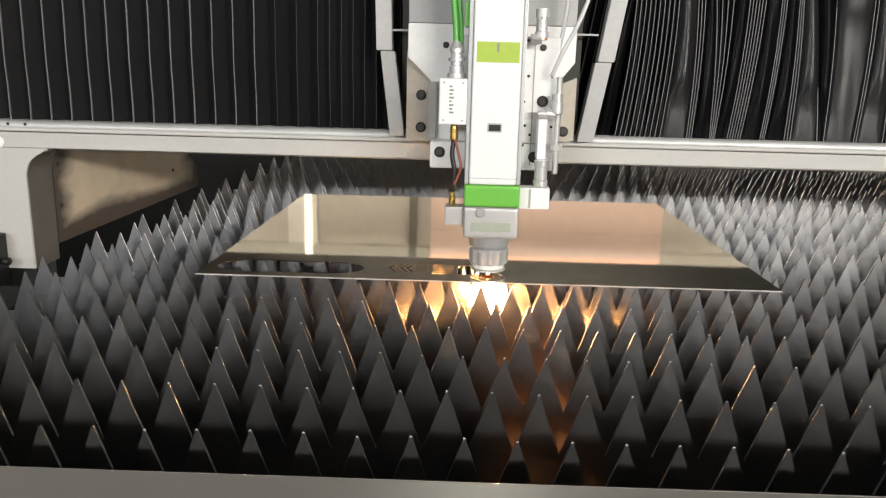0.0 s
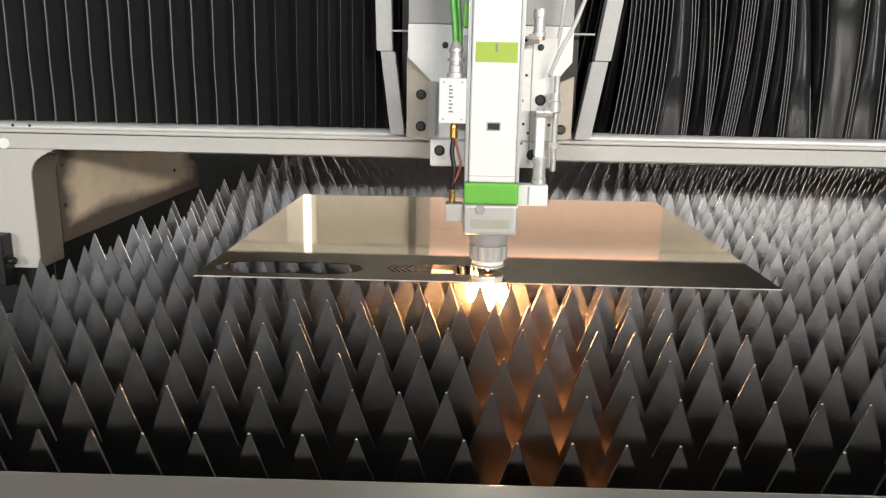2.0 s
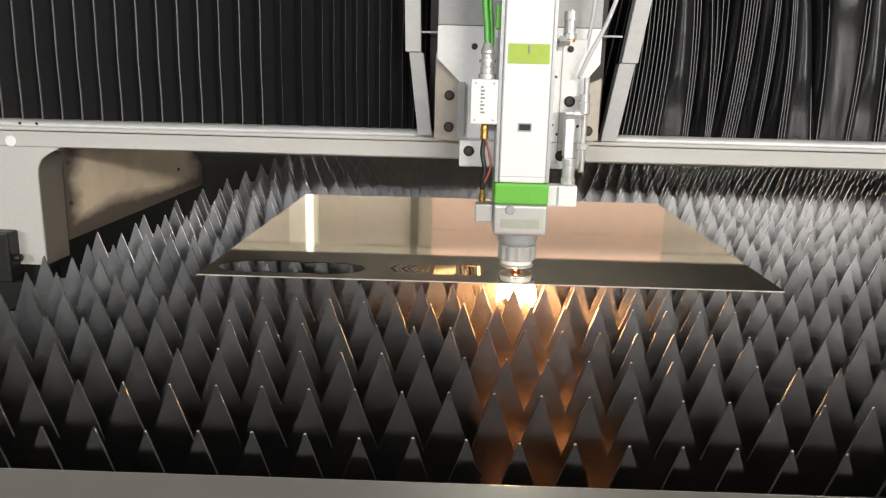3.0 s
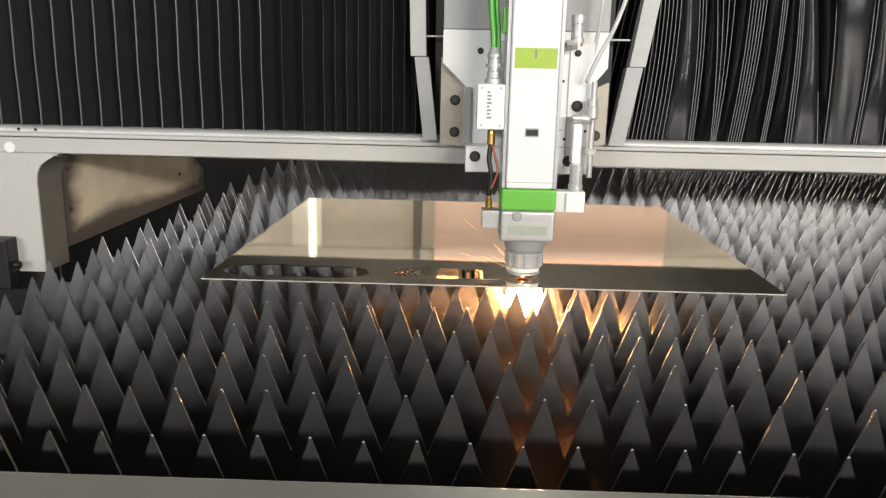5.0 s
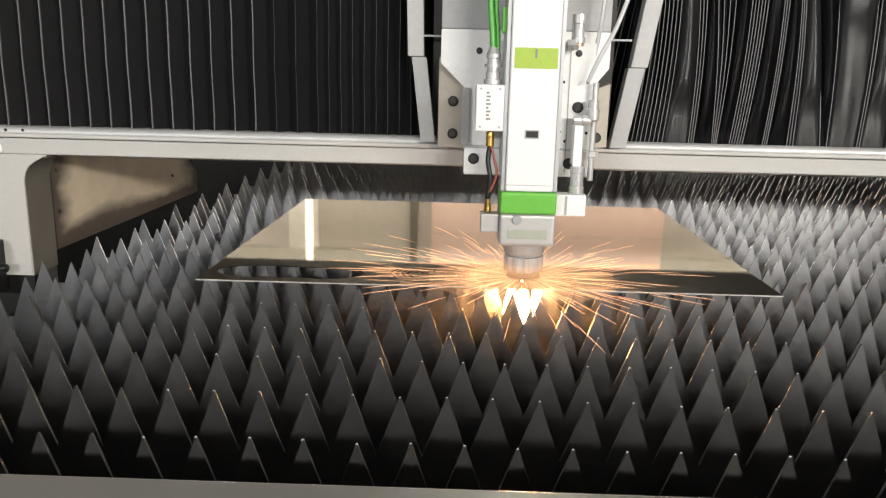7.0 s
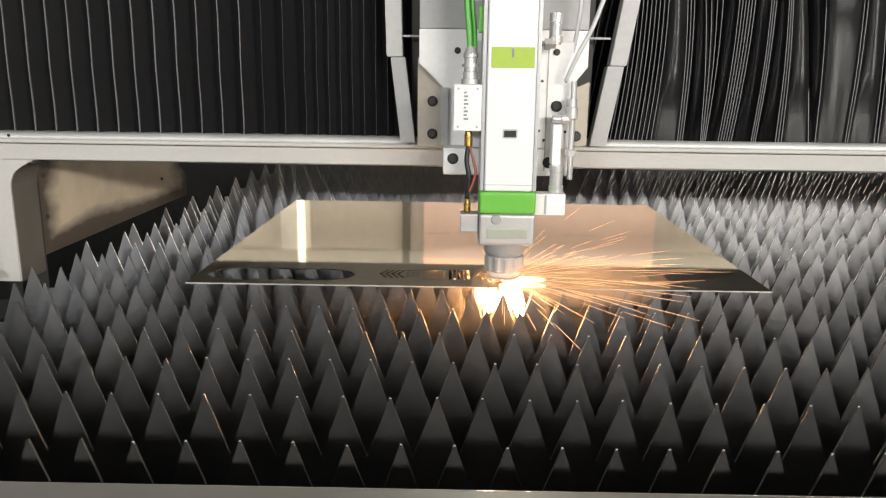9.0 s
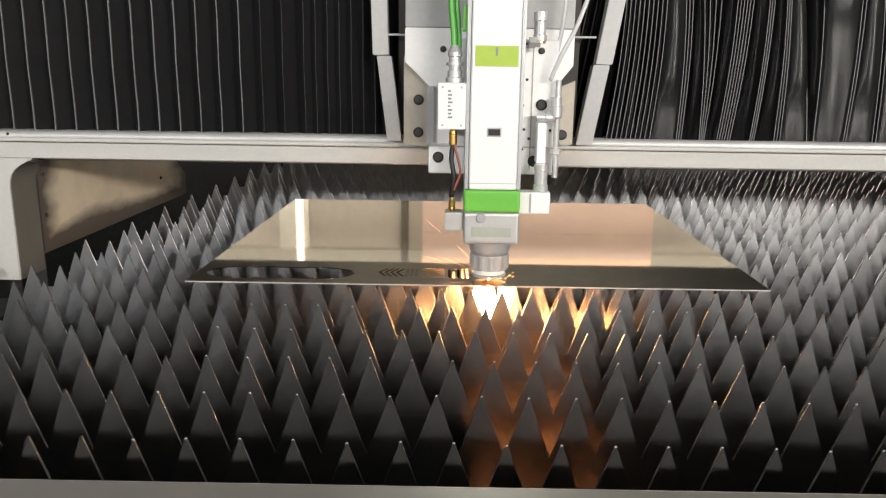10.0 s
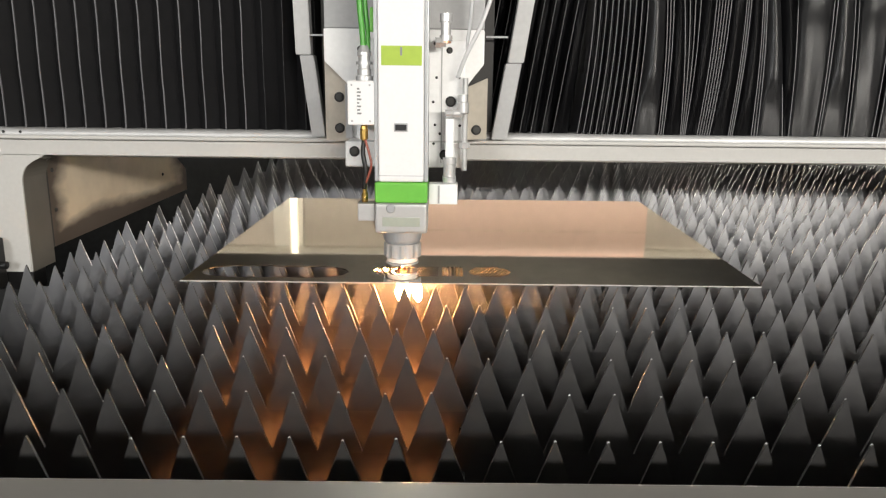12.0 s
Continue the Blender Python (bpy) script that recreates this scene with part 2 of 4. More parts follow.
M_BROWN = material("brown_rail", (0.15, 0.13, 0.095), 0.6, 0.0, 20, 0.1, 0.03, big=2)
M_DIM_TAN = material("dim_tan", (0.40, 0.36, 0.285), 0.6, 0.0, 20, 0.1, 0.03, big=2)
M_HALO = material("pale_halo", (0.74, 0.70, 0.60), 0.6, 0.0, 20, 0.08, 0.03, big=2)
M_WALL = material("panel_paint", (0.52, 0.46, 0.38), 0.7, 0.0, 20, 0.08, 0.05, big=1)
M_FLOOR = material("hall_floor", (0.12, 0.12, 0.115), 0.6, 0.0, 15, 0.12, 0.05, big=1)
M_SALMON = material("salmon_panel", (0.74, 0.53, 0.42), 0.6, 0.0, 20, 0.05, 0.03, big=1)
M_SPARK = material("spark_glow", (1.0, 0.52, 0.27), emit=1.5)
M_FLAME = material("cut_flame", (1.0, 0.46, 0.16), emit=310.0)
M_GAP_GLOW = material("gap_glow", (1.0, 0.34, 0.10), emit=9.0)
M_TRIM_GLOW = material("trim_glow", (0.95, 0.50, 0.32), emit=0.50)
M_LAMP = material("tube_glow", (1.0, 0.93, 0.8), emit=1.05)



def haze_material(name, color, strength, cover):
    """Thin, mostly see-through glow that imitates the haze around a spark burst."""
    m = bpy.data.materials.new(name)
    m.use_nodes = True
    nt = m.node_tree
    nt.nodes.remove(nt.nodes["Principled BSDF"])
    glow = nt.nodes.new("ShaderNodeEmission")
    glow.inputs[0].default_value, glow.inputs[1].default_value = (*color, 1), strength
    clear = nt.nodes.new("ShaderNodeBsdfTransparent")
    tc = nt.nodes.new("ShaderNodeTexCoord")
    noise_tex = nt.nodes.new("ShaderNodeTexNoise")
    noise_tex.inputs["Scale"].default_value = 30
    nt.links.new(tc.outputs["Object"], noise_tex.inputs["Vector"])
    amount = nt.nodes.new("ShaderNodeMapRange")
    amount.inputs[1].default_value, amount.inputs[2].default_value = 0.3, 0.7
    amount.inputs[3].default_value, amount.inputs[4].default_value = cover * 0.5, cover * 1.4
    nt.links.new(noise_tex.outputs[0], amount.inputs[0])
    mix = nt.nodes.new("ShaderNodeMixShader")
    nt.links.new(amount.outputs[0], mix.inputs[0])
    nt.links.new(clear.outputs[0], mix.inputs[1])
    nt.links.new(glow.outputs[0], mix.inputs[2])
    nt.links.new(mix.outputs[0], nt.nodes["Material Output"].inputs[0])
    return m


M_HAZE = haze_material("burst_haze", (1.0, 0.53, 0.26), 1.15, 0.10)

# ---- building helpers ----


def part(name, bm, mat, parent=None, label=""):
    me = bpy.data.meshes.new(name)
    bmesh.ops.recalc_face_normals(bm, faces=bm.faces)
    bm.to_mesh(me)
    bm.free()
    me.materials.append(mat)
    ob = new(name, me)
    if parent:
        ob.parent = parent
    if label:
        ob["label"] = label
    return ob


def share(ob, name, m, parent=None, label=""):
    o = new(name, ob.data)
    o.parent = parent
    o.matrix_basis = m
    if label:
        o["label"] = label
    return o


def box(x0, x1, y0, y1, z0, z1, bevel=0.0, seg=2):
    bm = bmesh.new()
    bmesh.ops.create_cube(bm, size=1)
    for v in bm.verts:
        v.co = (x0 + (v.co.x + 0.5) * (x1 - x0), y0 + (v.co.y + 0.5) * (y1 - y0), z0 + (v.co.z + 0.5) * (z1 - z0))
    if bevel:
        bmesh.ops.bevel(bm, geom=bm.edges[:], offset=bevel, segments=seg, profile=0.6, affect="EDGES")
    return bm


def lathe(profile, n=32, axis="Z", at=(0, 0, 0)):
    """Turned solid: profile of (radius, height)."""
    bm = bmesh.new()
    rings = []
    for r, h in profile:
        ring = []
        for i in range(n):
            a = 2 * math.pi * i / n
            p = (r * math.cos(a), r * math.sin(a), h)
            if axis == "Y":
                p = (p[0], -p[2], p[1])
            elif axis == "X":
                p = (p[2], p[0], p[1])
            ring.append(bm.verts.new((p[0] + at[0], p[1] + at[1], p[2] + at[2])))
        rings.append(ring)
    for a, b in zip(rings, rings[1:]):
        for i in range(n):
            bm.faces.new((a[i], a[(i + 1) % n], b[(i + 1) % n], b[i]))
    bm.faces.new(rings[0][::-1])
    bm.faces.new(rings[-1])
    return bm


def prism(points, y0, y1, bevel=0.0):
    """Outline in x, z pushed along y."""
    bm = bmesh.new()
    a = [bm.verts.new((x, y0, z)) for x, z in points]
    b = [bm.verts.new((x, y1, z)) for x, z in points]
    n = len(points)
    bm.faces.new(a)
    bm.faces.new(b[::-1])
    for i in range(n):
        bm.faces.new((a[i], b[i], b[(i + 1) % n], a[(i + 1) % n]))
    if bevel:
        bmesh.ops.bevel(bm, geom=bm.edges[:], offset=bevel, segments=2, affect="EDGES")
    return bm


def tube(name, points, radius, mat, parent=None, label=""):
    """A smooth round hose through the points, as a mesh."""
    pts = [Vector(p) for p in points]
    path = []
    for i in range(len(pts) - 1):
        p0, p1, p2, p3 = pts[max(i - 1, 0)], pts[i], pts[i + 1], pts[min(i + 2, len(pts) - 1)]
        for k in range(6):
            u = k / 6
            path.append(0.5 * ((2 * p1) + (p2 - p0) * u + (2 * p0 - 5 * p1 + 4 * p2 - p3) * u * u + (3 * p1 - p0 - 3 * p2 + p3) * u ** 3))
    path.append(pts[-1])
    bm = bmesh.new()
    rings = []
    for i, p in enumerate(path):
        d = (path[min(i + 1, len(path) - 1)] - path[max(i - 1, 0)]).normalized()
        s = d.cross(Vector((0.3, 1, 0.2))).normalized()
        u = s.cross(d)
        rings.append([bm.verts.new(p + radius * (math.cos(a) * s + math.sin(a) * u)) for a in [2 * math.pi * j / 10 for j in range(10)]])
    for a, b in zip(rings, rings[1:]):
        for j in range(10):
            bm.faces.new((a[j], a[(j + 1) % 10], b[(j + 1) % 10], b[j])).smooth = True
    bm.faces.new(rings[0][::-1])
    bm.faces.new(rings[-1])
    return part(name, bm, mat, parent, label)


def thing(name, label, category, group="", kind="", at=(0, 0, 0)):
    ob = new(name)
    ob.location = at
    ob.empty_display_size = 0.05
    return tagged(ob, label, category, group, kind)


# ---- hall ----
FLOOR = -0.85


def structure(name, bm, mat, label):
    return tagged(part(name, bm, mat), label, name.split("_")[0], "", "structure")


structure("floor", box(-7, 9, -8.2, 9, FLOOR - 0.2, FLOOR), M_FLOOR, "grey concrete floor of a machine hall")
structure("ceiling", box(-7, 9, -8.2, 9, 5.0, 5.2), M_HALL, "grey ceiling of a machine hall")
structure("wall_west", box(-7.2, -7, -8.2, 9, FLOOR, 5.0), M_HALL, "grey painted hall wall")
structure("wall_east", box(9, 9.2, -8.2, 9, FLOOR, 5.0), M_HALL, "grey painted hall wall")
structure("wall_north", box(-7, 9, 9, 9.2, FLOOR, 5.0), M_HALL, "grey painted hall wall")
# the left opening is added for the second front lamp
bm = box(-7, -5.1, -8.2, -8.0, FLOOR, 5.0)
for b2 in (box(7.7, 9, -8.2, -8.0, FLOOR, 5.0), box(-5.1, 7.7, -8.2, -8.0, 2.30, 5.0), box(-5.1, 7.7, -8.2, -8.0, FLOOR, 1.82), box(-2.3, 1.7, -8.2, -8.0, 1.82, 2.30)):
    me = bpy.data.meshes.new("tmp")
    b2.to_mesh(me)
    b2.free()
    bm.from_mesh(me)
    bpy.data.meshes.remove(me)
structure("wall_south", bm, M_HALL, "grey hall wall with a long ribbon window")

# rear panels of the enclosure that show only as reflections in the sheet
rear = thing("rear_enclosure", "beige sheet-metal rear enclosure with a salmon panel", "enclosure")
part("back_panel", box(-1.6, 2.6, 2.90, 2.93, 0.21, 0.60), M_WALL, rear)
# unseen white reflector added so the far tooth edges glint
part("lower_panel", box(-1.6, 2.6, 2.90, 2.93, -0.06, 0.208), M_WHITE, rear, "unseen white panel that makes far teeth glint")
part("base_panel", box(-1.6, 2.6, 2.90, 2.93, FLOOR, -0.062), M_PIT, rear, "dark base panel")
part("salmon_panel", box(0.232, 1.32, 2.86, 2.895, 0.212, 0.534), M_SALMON, rear, "salmon painted panel")
# the trim's lit look is put in as glow; it is no lamp
part("trim", box(0.232, 1.32, 2.8585, 2.896, 0.536, 0.60), M_TRIM_GLOW, rear, "peach trim strip with an added glow")
# paler strip puts the halo round the lamp strip into paint
part("pale_strip", box(-0.45, -0.31, 2.885, 2.897, 0.212, 0.62), M_HALO, rear, "pale strip for the halo of the lamp strip")
part("post", box(0.13, 0.165, 2.87, 2.897, 0.212, 0.62), M_BROWN, rear, "brown upright post")
# darker strips put the fading light near the panel top into colour
part("top_rail", box(-1.6, 0.229, 2.872, 2.8985, 0.50, 0.60), M_DIM_TAN, rear, "darker tan strip near the panel top")
part("top_rail", box(1.324, 2.6, 2.872, 2.8985, 0.50, 0.60), M_DIM_TAN, rear, "darker tan strip near the panel top")
part("seam", box(0.235, 1.318, 2.8588, 2.8599, 0.408, 0.412), M_TAN, rear)
part("lamp_strip", box(-0.366, -0.334, 2.86, 2.884, 0.215, 0.60, 0.004), M_LAMP, rear, "glowing vertical lamp strip")

# ---- bed ----
PITCH, ROW = 0.045, 0.09513
bed = thing("machine_bed", "dark steel cutting bed with a brushed steel front rail", "machine bed")
part("front_rail", box(-0.9, 2.6, -0.34, -0.066, -0.035, 0.0, 0.003), M_RAIL, bed, "brushed stainless front rail")
part("front_panel", box(-0.9, 2.6, -0.33, -0.30, FLOOR, -0.037), M_DARK, bed)
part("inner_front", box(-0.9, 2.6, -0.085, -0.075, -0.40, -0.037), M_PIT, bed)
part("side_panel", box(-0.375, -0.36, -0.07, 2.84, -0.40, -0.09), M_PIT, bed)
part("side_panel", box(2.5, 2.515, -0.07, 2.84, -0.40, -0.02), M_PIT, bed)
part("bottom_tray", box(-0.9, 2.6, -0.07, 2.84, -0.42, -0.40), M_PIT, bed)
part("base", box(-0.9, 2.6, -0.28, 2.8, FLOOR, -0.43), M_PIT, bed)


VALLEY = -0.062
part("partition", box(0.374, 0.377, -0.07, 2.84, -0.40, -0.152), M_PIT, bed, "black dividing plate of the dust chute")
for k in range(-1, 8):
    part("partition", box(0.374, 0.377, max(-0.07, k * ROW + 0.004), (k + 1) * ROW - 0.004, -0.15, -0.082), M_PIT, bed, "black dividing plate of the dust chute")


def flat_mesh(name, outline, t=0.0013, edge=None):
    """Sheet-steel piece: outline in x, z, given thickness along y."""
    n = len(outline)
    verts = [(x, -t, z) for x, z in outline] + [(x, t, z) for x, z in outline]
    faces = [tuple(range(n)), tuple(range(2 * n - 1, n - 1, -1))]
    faces += [(i, n + i, n + (i + 1) % n, (i + 1) % n) for i in range(n)]
    me = bpy.data.meshes.new(name)
    me.from_pydata(verts, [], faces)
    me.materials.append(M_SLAT)
    if edge:
        me.materials.append(edge)
        for face in me.polygons[2:]:
            face.material_index = 1
    return me


def beaded(me, x, z, r=0.0014):
    """Adds a small bright bead at the point of a tooth, as its glint."""
    bm = bmesh.new()
    bm.from_mesh(me)
    bmesh.ops.create_icosphere(bm, subdivisions=1, radius=r, matrix=Matrix.Translation((x, 0, z - 0.0003)))
    for face in bm.faces:
        if len(face.verts) == 3:
            face.material_index = 2
    bm.to_mesh(me)
    bm.free()
    me.materials.append(M_TIP)
    return me


def tooth_mesh(seed, dotted=True, edge=None):
    rnd = random.Random(seed)
    h, w, c = rnd.uniform(-0.0018, 0.0004), rnd.uniform(0.0004, 0.0009), rnd.uniform(-0.0008, 0.0008)
    half = PITCH / 2 - 0.0001
    nick = rnd.uniform(0.3, 0.7)
    side = (half - w) * (1 - nick) + w
    plain = flat_mesh("tooth", [(-half, VALLEY), (-half, VALLEY - 0.002), (half, VALLEY - 0.002), (half, VALLEY), (side + c + rnd.uniform(-0.0005, 0.0005), VALLEY + (h - VALLEY) * nick), (c + w, h), (c + w * 0.2, h + 0.0005), (c - w, h - rnd.uniform(0, 0.0008)), (-side + c, VALLEY + (h - VALLEY) * nick)], edge=edge or M_DULL)
    return beaded(plain, c, h) if dotted else plain


def toothed_strip(name, xs, seed):
    """A run of teeth in one piece."""
    rnd = random.Random(seed)
    verts, faces = [], []
    for c in xs:
        h, w, half, n = rnd.uniform(-0.0018, 0.0004), rnd.uniform(0.0004, 0.0009), PITCH / 2 - 0.0004, len(verts)
        o = [(c - half, VALLEY), (c + half, VALLEY), (c + w, h), (c - w, h - 0.0003)]
        verts += [(x, -0.0014, z) for x, z in o] + [(x, 0.0014, z) for x, z in o]
        faces += [(n, n + 1, n + 2, n + 3), (n + 7, n + 6, n + 5, n + 4)]
        faces += [(n + i, n + 4 + i, n + 4 + (i + 1) % 4, n + (i + 1) % 4) for i in range(4)]
    me = bpy.data.meshes.new(name)
    me.from_pydata(verts, [], faces)
    me.materials.append(M_SLAT)
    me.materials.append(M_CUT)
    for i, face in enumerate(me.polygons):
        face.material_index = 1 if i % 6 > 1 else 0
    return me


# tooth centres of even rows fall on whole pitches, those of odd rows lie 28 mm further on
teeth = [tooth_mesh(s) for s in range(9)]
sharp_teeth = [tooth_mesh(s + 20, False) for s in range(9)]
glint_teeth = [tooth_mesh(s + 40, False, M_CUT) for s in range(9)]
band = flat_mesh("slat_band", [(-0.352, -0.15), (2.47, -0.15), (2.47, VALLEY), (-0.352, VALLEY)], 0.0011)
for k in range(29):
    jit = random.Random(100 + k)
    near = k < 6
    slat = thing("support_slat", "grey sheet-steel support slat cut into sharp teeth", "support slat", "slats of the cutting bed")
    slat.matrix_basis = pose(0 if near else jit.uniform(-0.004, 0.004), k * ROW, 0 if near else jit.uniform(-0.0015, 0.0), 0, 0, 0)
    new("slat_band", band).parent = slat
    xs = [c for c in [i * PITCH + (0.028 if k % 2 else 0.0) for i in range(-9, 56)] if -0.352 + PITCH / 2 < c < 2.47]
    single = [c for c in xs if k < 11 and c < 0.98 + 0.02 * k]
    for c in single:
        dotted = k < 5 and 0.05 < c < 0.75
        tooth = new("tooth", (teeth if dotted else sharp_teeth if k < 8 else glint_teeth)[jit.randrange(9)])
        tooth.parent = slat
        tooth.matrix_basis = pose(c, 0, VALLEY, jit.uniform(-0.8, 0.8), 0, jit.uniform(-0.6, 0.6)) @ Matrix.Translation((0, 0, -VALLEY))
    rest = [c for c in xs if c not in single]
    if rest:
        strip = new("tooth_run", toothed_strip("tooth_run", rest, k))
        strip.parent = slat
        strip["kind"] = "stuff"

# ---- sheet with cut-outs ----
M_EDGE = material("cut_edge", (0.7, 0.68, 0.64), 0.4, 0.5, 60, 0.35, 0.1)


def oval(cx, cy, rx, ry, n=20, turn=0.0):
    c, s = math.cos(turn), math.sin(turn)
    pts = []
    for i in range(n):
        a = 2 * math.pi * i / n
        px, py = rx * math.cos(a), ry * math.sin(a)
        pts.append((cx + c * px - s * py, cy + s * px + c * py))
    return pts


def sheet_holes():
    holes = []
    # long rounded cut-out with a waist
    top, low = [], []
    for i in range(33):
        u = i / 32
        x = -0.022 + 0.230 * u
        half = 0.040 * math.sqrt(max(0.0, 1 - abs(2 * u - 1) ** 3.2)) * (1 - 0.16 * math.exp(-((u - 0.56) / 0.13) ** 2))
        top.append((x, 0.541 + half))
        low.append((x, 0.541 - half * 0.98))
    holes.append(low + top[::-1][1:-1])
    # disc of chevrons and disc of short waves
    for k in range(4):
        x = 0.244 + 0.009 * k
        holes.append([(x, 0.552), (x + 0.011, 0.552 + 0.024), (x + 0.015, 0.552 + 0.024), (x + 0.0045, 0.552), (x + 0.015, 0.552 - 0.024), (x + 0.011, 0.552 - 0.024)])
    for k in range(3):
        for j in range(4):
            x, y = 0.287 + 0.0075 * k, 0.531 + 0.0125 * j
            holes.append([(x, y), (x + 0.005, y + 0.006), (x + 0.005, y + 0.0095), (x, y + 0.0035)])
    # square of staggered small holes
    for j in range(6):
        for i in range(9):
            holes.append(oval(0.3150 + i * 0.0037 + (j % 2) * 0.0018, 0.5255 + j * 0.0103, 0.0014, 0.0038, 8))
    # square of bars
    for i in range(5):
        x = 0.3530 + i * 0.0070
        holes.append([(x, 0.523), (x + 0.0044, 0.523), (x + 0.0044, 0.582), (x, 0.582)])
    return holes


def lattice():
    """Diamonds of the last round pattern, which the head cuts free one by one."""
    found = []
    for i in range(10):
        for j in range(7):
            x, y = 0.394 + i * 0.0068 + (j % 2) * 0.0034, 0.525 + j * 0.0085
            if ((x - 0.427) / 0.033) ** 2 + ((y - 0.551) / 0.032) ** 2 < 1:
                found.append((x, y))
    return found


def diamond(x, y, f=1.0):
    return [(x - 0.0025 * f, y), (x, y - 0.0062 * f), (x + 0.0025 * f, y), (x, y + 0.0062 * f)]


def holed_sheet(outline, holes, z0, z1):
    bm = bmesh.new()
    edges = []
    for loop in [outline] + holes:
        vs = [bm.verts.new((x, y, z1)) for x, y in loop]
        edges += [bm.edges.new((vs[i], vs[(i + 1) % len(vs)])) for i in range(len(vs))]
    bmesh.ops.triangle_fill(bm, use_beauty=True, edges=edges, normal=(0, 0, 1))
    out = bmesh.ops.extrude_face_region(bm, geom=bm.faces[:])
    for g in out["geom"]:
        if isinstance(g, bmesh.types.BMVert):
            g.co.z = z0
    return bm


sheet = part("metal_sheet", holed_sheet([(-0.036, 0.484), (0.829, 0.484), (0.846, 1.262), (-0.031, 1.255)], sheet_holes() + [diamond(x, y) for x, y in lattice()], 0.0008, 0.0026), M_PLATE)
for name, x0, x1, y0, y1 in (("front_edge", -0.036, 0.829, 0.4826, 0.4836),):
    part(name, box(x0, x1, y0, y1, 0.0010, 0.0027), M_EDGE, sheet, "bright cut edge of the sheet")
slugs = []
for x, y in lattice():
    slug = part("slug", prism([(px, py) for px, py in diamond(0, 0, 0.985)], 0.0, 0.0017), M_PLATE, sheet, "small diamond cut free by the head")
    slug.data.transform(pose(0, 0, 0.0009, 90, 0, 0))
    slug.location = (x, y, 0)
    slugs.append((slug, x, y))
tagged(sheet, "thin brushed stainless sheet with cut patterns, lying on teeth", "metal sheet")

# ---- gantry: its zero is the spot under the nozzle at y = 0.571 ----
gantry = thing("gantry", "light grey painted gantry beam spanning the cutting bed", "gantry")
part("beam", box(-1.0, 2.6, 0.75, 1.262, 0.156, 0.187, 0.002), M_BEAM, gantry)
part("beam_core", box(-1.0, 2.6, 0.83, 1.26, 0.188, 0.74, 0.003), M_DARK, gantry)
part("underside", box(-0.39, 2.6, 0.79, 1.26, 0.150, 0.1555), M_UNDER, gantry, "pale painted underside of the beam")
lip = bmesh.new()
ring = [(0.741, 0.190), (0.7405, 0.196), (0.742, 0.201), (0.747, 0.2042), (0.83, 0.2042), (0.83, 0.1885), (0.743, 0.1885)]
rows = []
for i in range(181):
    x = -1.0 + 3.6 * i / 180
    w = 0.0009 * noise.noise((x * 9.0, 0.0, 3.0)) + 0.0006 * noise.noise((x * 31.0, 5.0, 0.0))
    rows.append([lip.verts.new((x, y + (w if y < 0.75 else 0), z + (0.6 * w if z > 0.199 else 0))) for y, z in ring])
for r0, r1 in zip(rows, rows[1:]):
    for i in range(7):
        lip.faces.new((r0[i], r0[(i + 1) % 7], r1[(i + 1) % 7], r1[i])).smooth = i < 4
lip.faces.new(rows[0])
lip.faces.new(rows[-1][::-1])
part("lip", lip, M_LIP, gantry, "bright uneven metal lip along the beam")
part("ridge", box(-1.0, 2.6, 0.735, 0.7405, 0.186, 0.1925, 0.002), M_BEAM, gantry)
arch = [(-1.0, -0.063), (-0.413, -0.063), (-0.413, 0.105)]
for i in range(1, 9):
    a = math.pi - i / 9 * math.pi / 2
    arch.append((-0.367 + 0.046 * math.cos(a), 0.105 + 0.047 * math.sin(a)))
arch += [(-0.367, 0.1555), (-1.0, 0.1555)]
part("leg", prism(arch, 0.7505, 0.812, 0.0015), M_BEAM, gantry, "light grey end leg with a rounded corner")
# dark lining colour stands in for shade on the leg's inner face
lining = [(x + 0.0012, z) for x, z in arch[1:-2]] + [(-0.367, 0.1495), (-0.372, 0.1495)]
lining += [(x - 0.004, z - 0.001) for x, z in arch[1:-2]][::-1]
part("leg_side", prism(lining, 0.7535, 0.832), M_LEG_SHADE, gantry, "brown-grey inner side, darkened for shade")
ends = [(0.833, -0.036), (1.620, -0.036), (1.620, 0.027), (1.555, 0.064), (1.41, 0.147), (0.833, 0.147)]
bm = prism(ends, 0.0, 0.008, 0.0015)
bm.transform(Matrix(((0, -1, 0, -0.4155), (1, 0, 0, 0), (0, 0, 1, 0), (0, 0, 0, 1))))
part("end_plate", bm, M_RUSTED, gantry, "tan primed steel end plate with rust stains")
for y, z in ((0.860, 0.036), (0.860, 0.115), (1.430, 0.034)):
    part("bolt", lathe([(0.0042, -0.002), (0.0042, 0.0022), (0.0025, 0.0032)], 12, "X", (-0.4155, y, z)), M_DARK, gantry)
part("foot", box(-0.95, -0.42, 0.765, 0.81, -0.16, -0.064, 0.003), M_BLACK, gantry, "black guide carriage")
part("plate_flange", box(-0.4150, -0.4135, 0.8345, 0.840, -0.034, 0.146), M_DARK, gantry, "dark edge flange")
part("cap", lathe([(0.010, 0), (0.010, 0.002), (0.008, 0.003)], 20, "Y", (-0.455, 0.7504, 0.165)), M_WHITE, gantry, "white round plug")
for x in (-0.43, -0.40):
    part("screw", lathe([(0.0025, 0), (0.0025, 0.001), (0.0015, 0.0015)], 10, "Y", (x, 0.7405, 0.198)), M_BLACK, gantry)
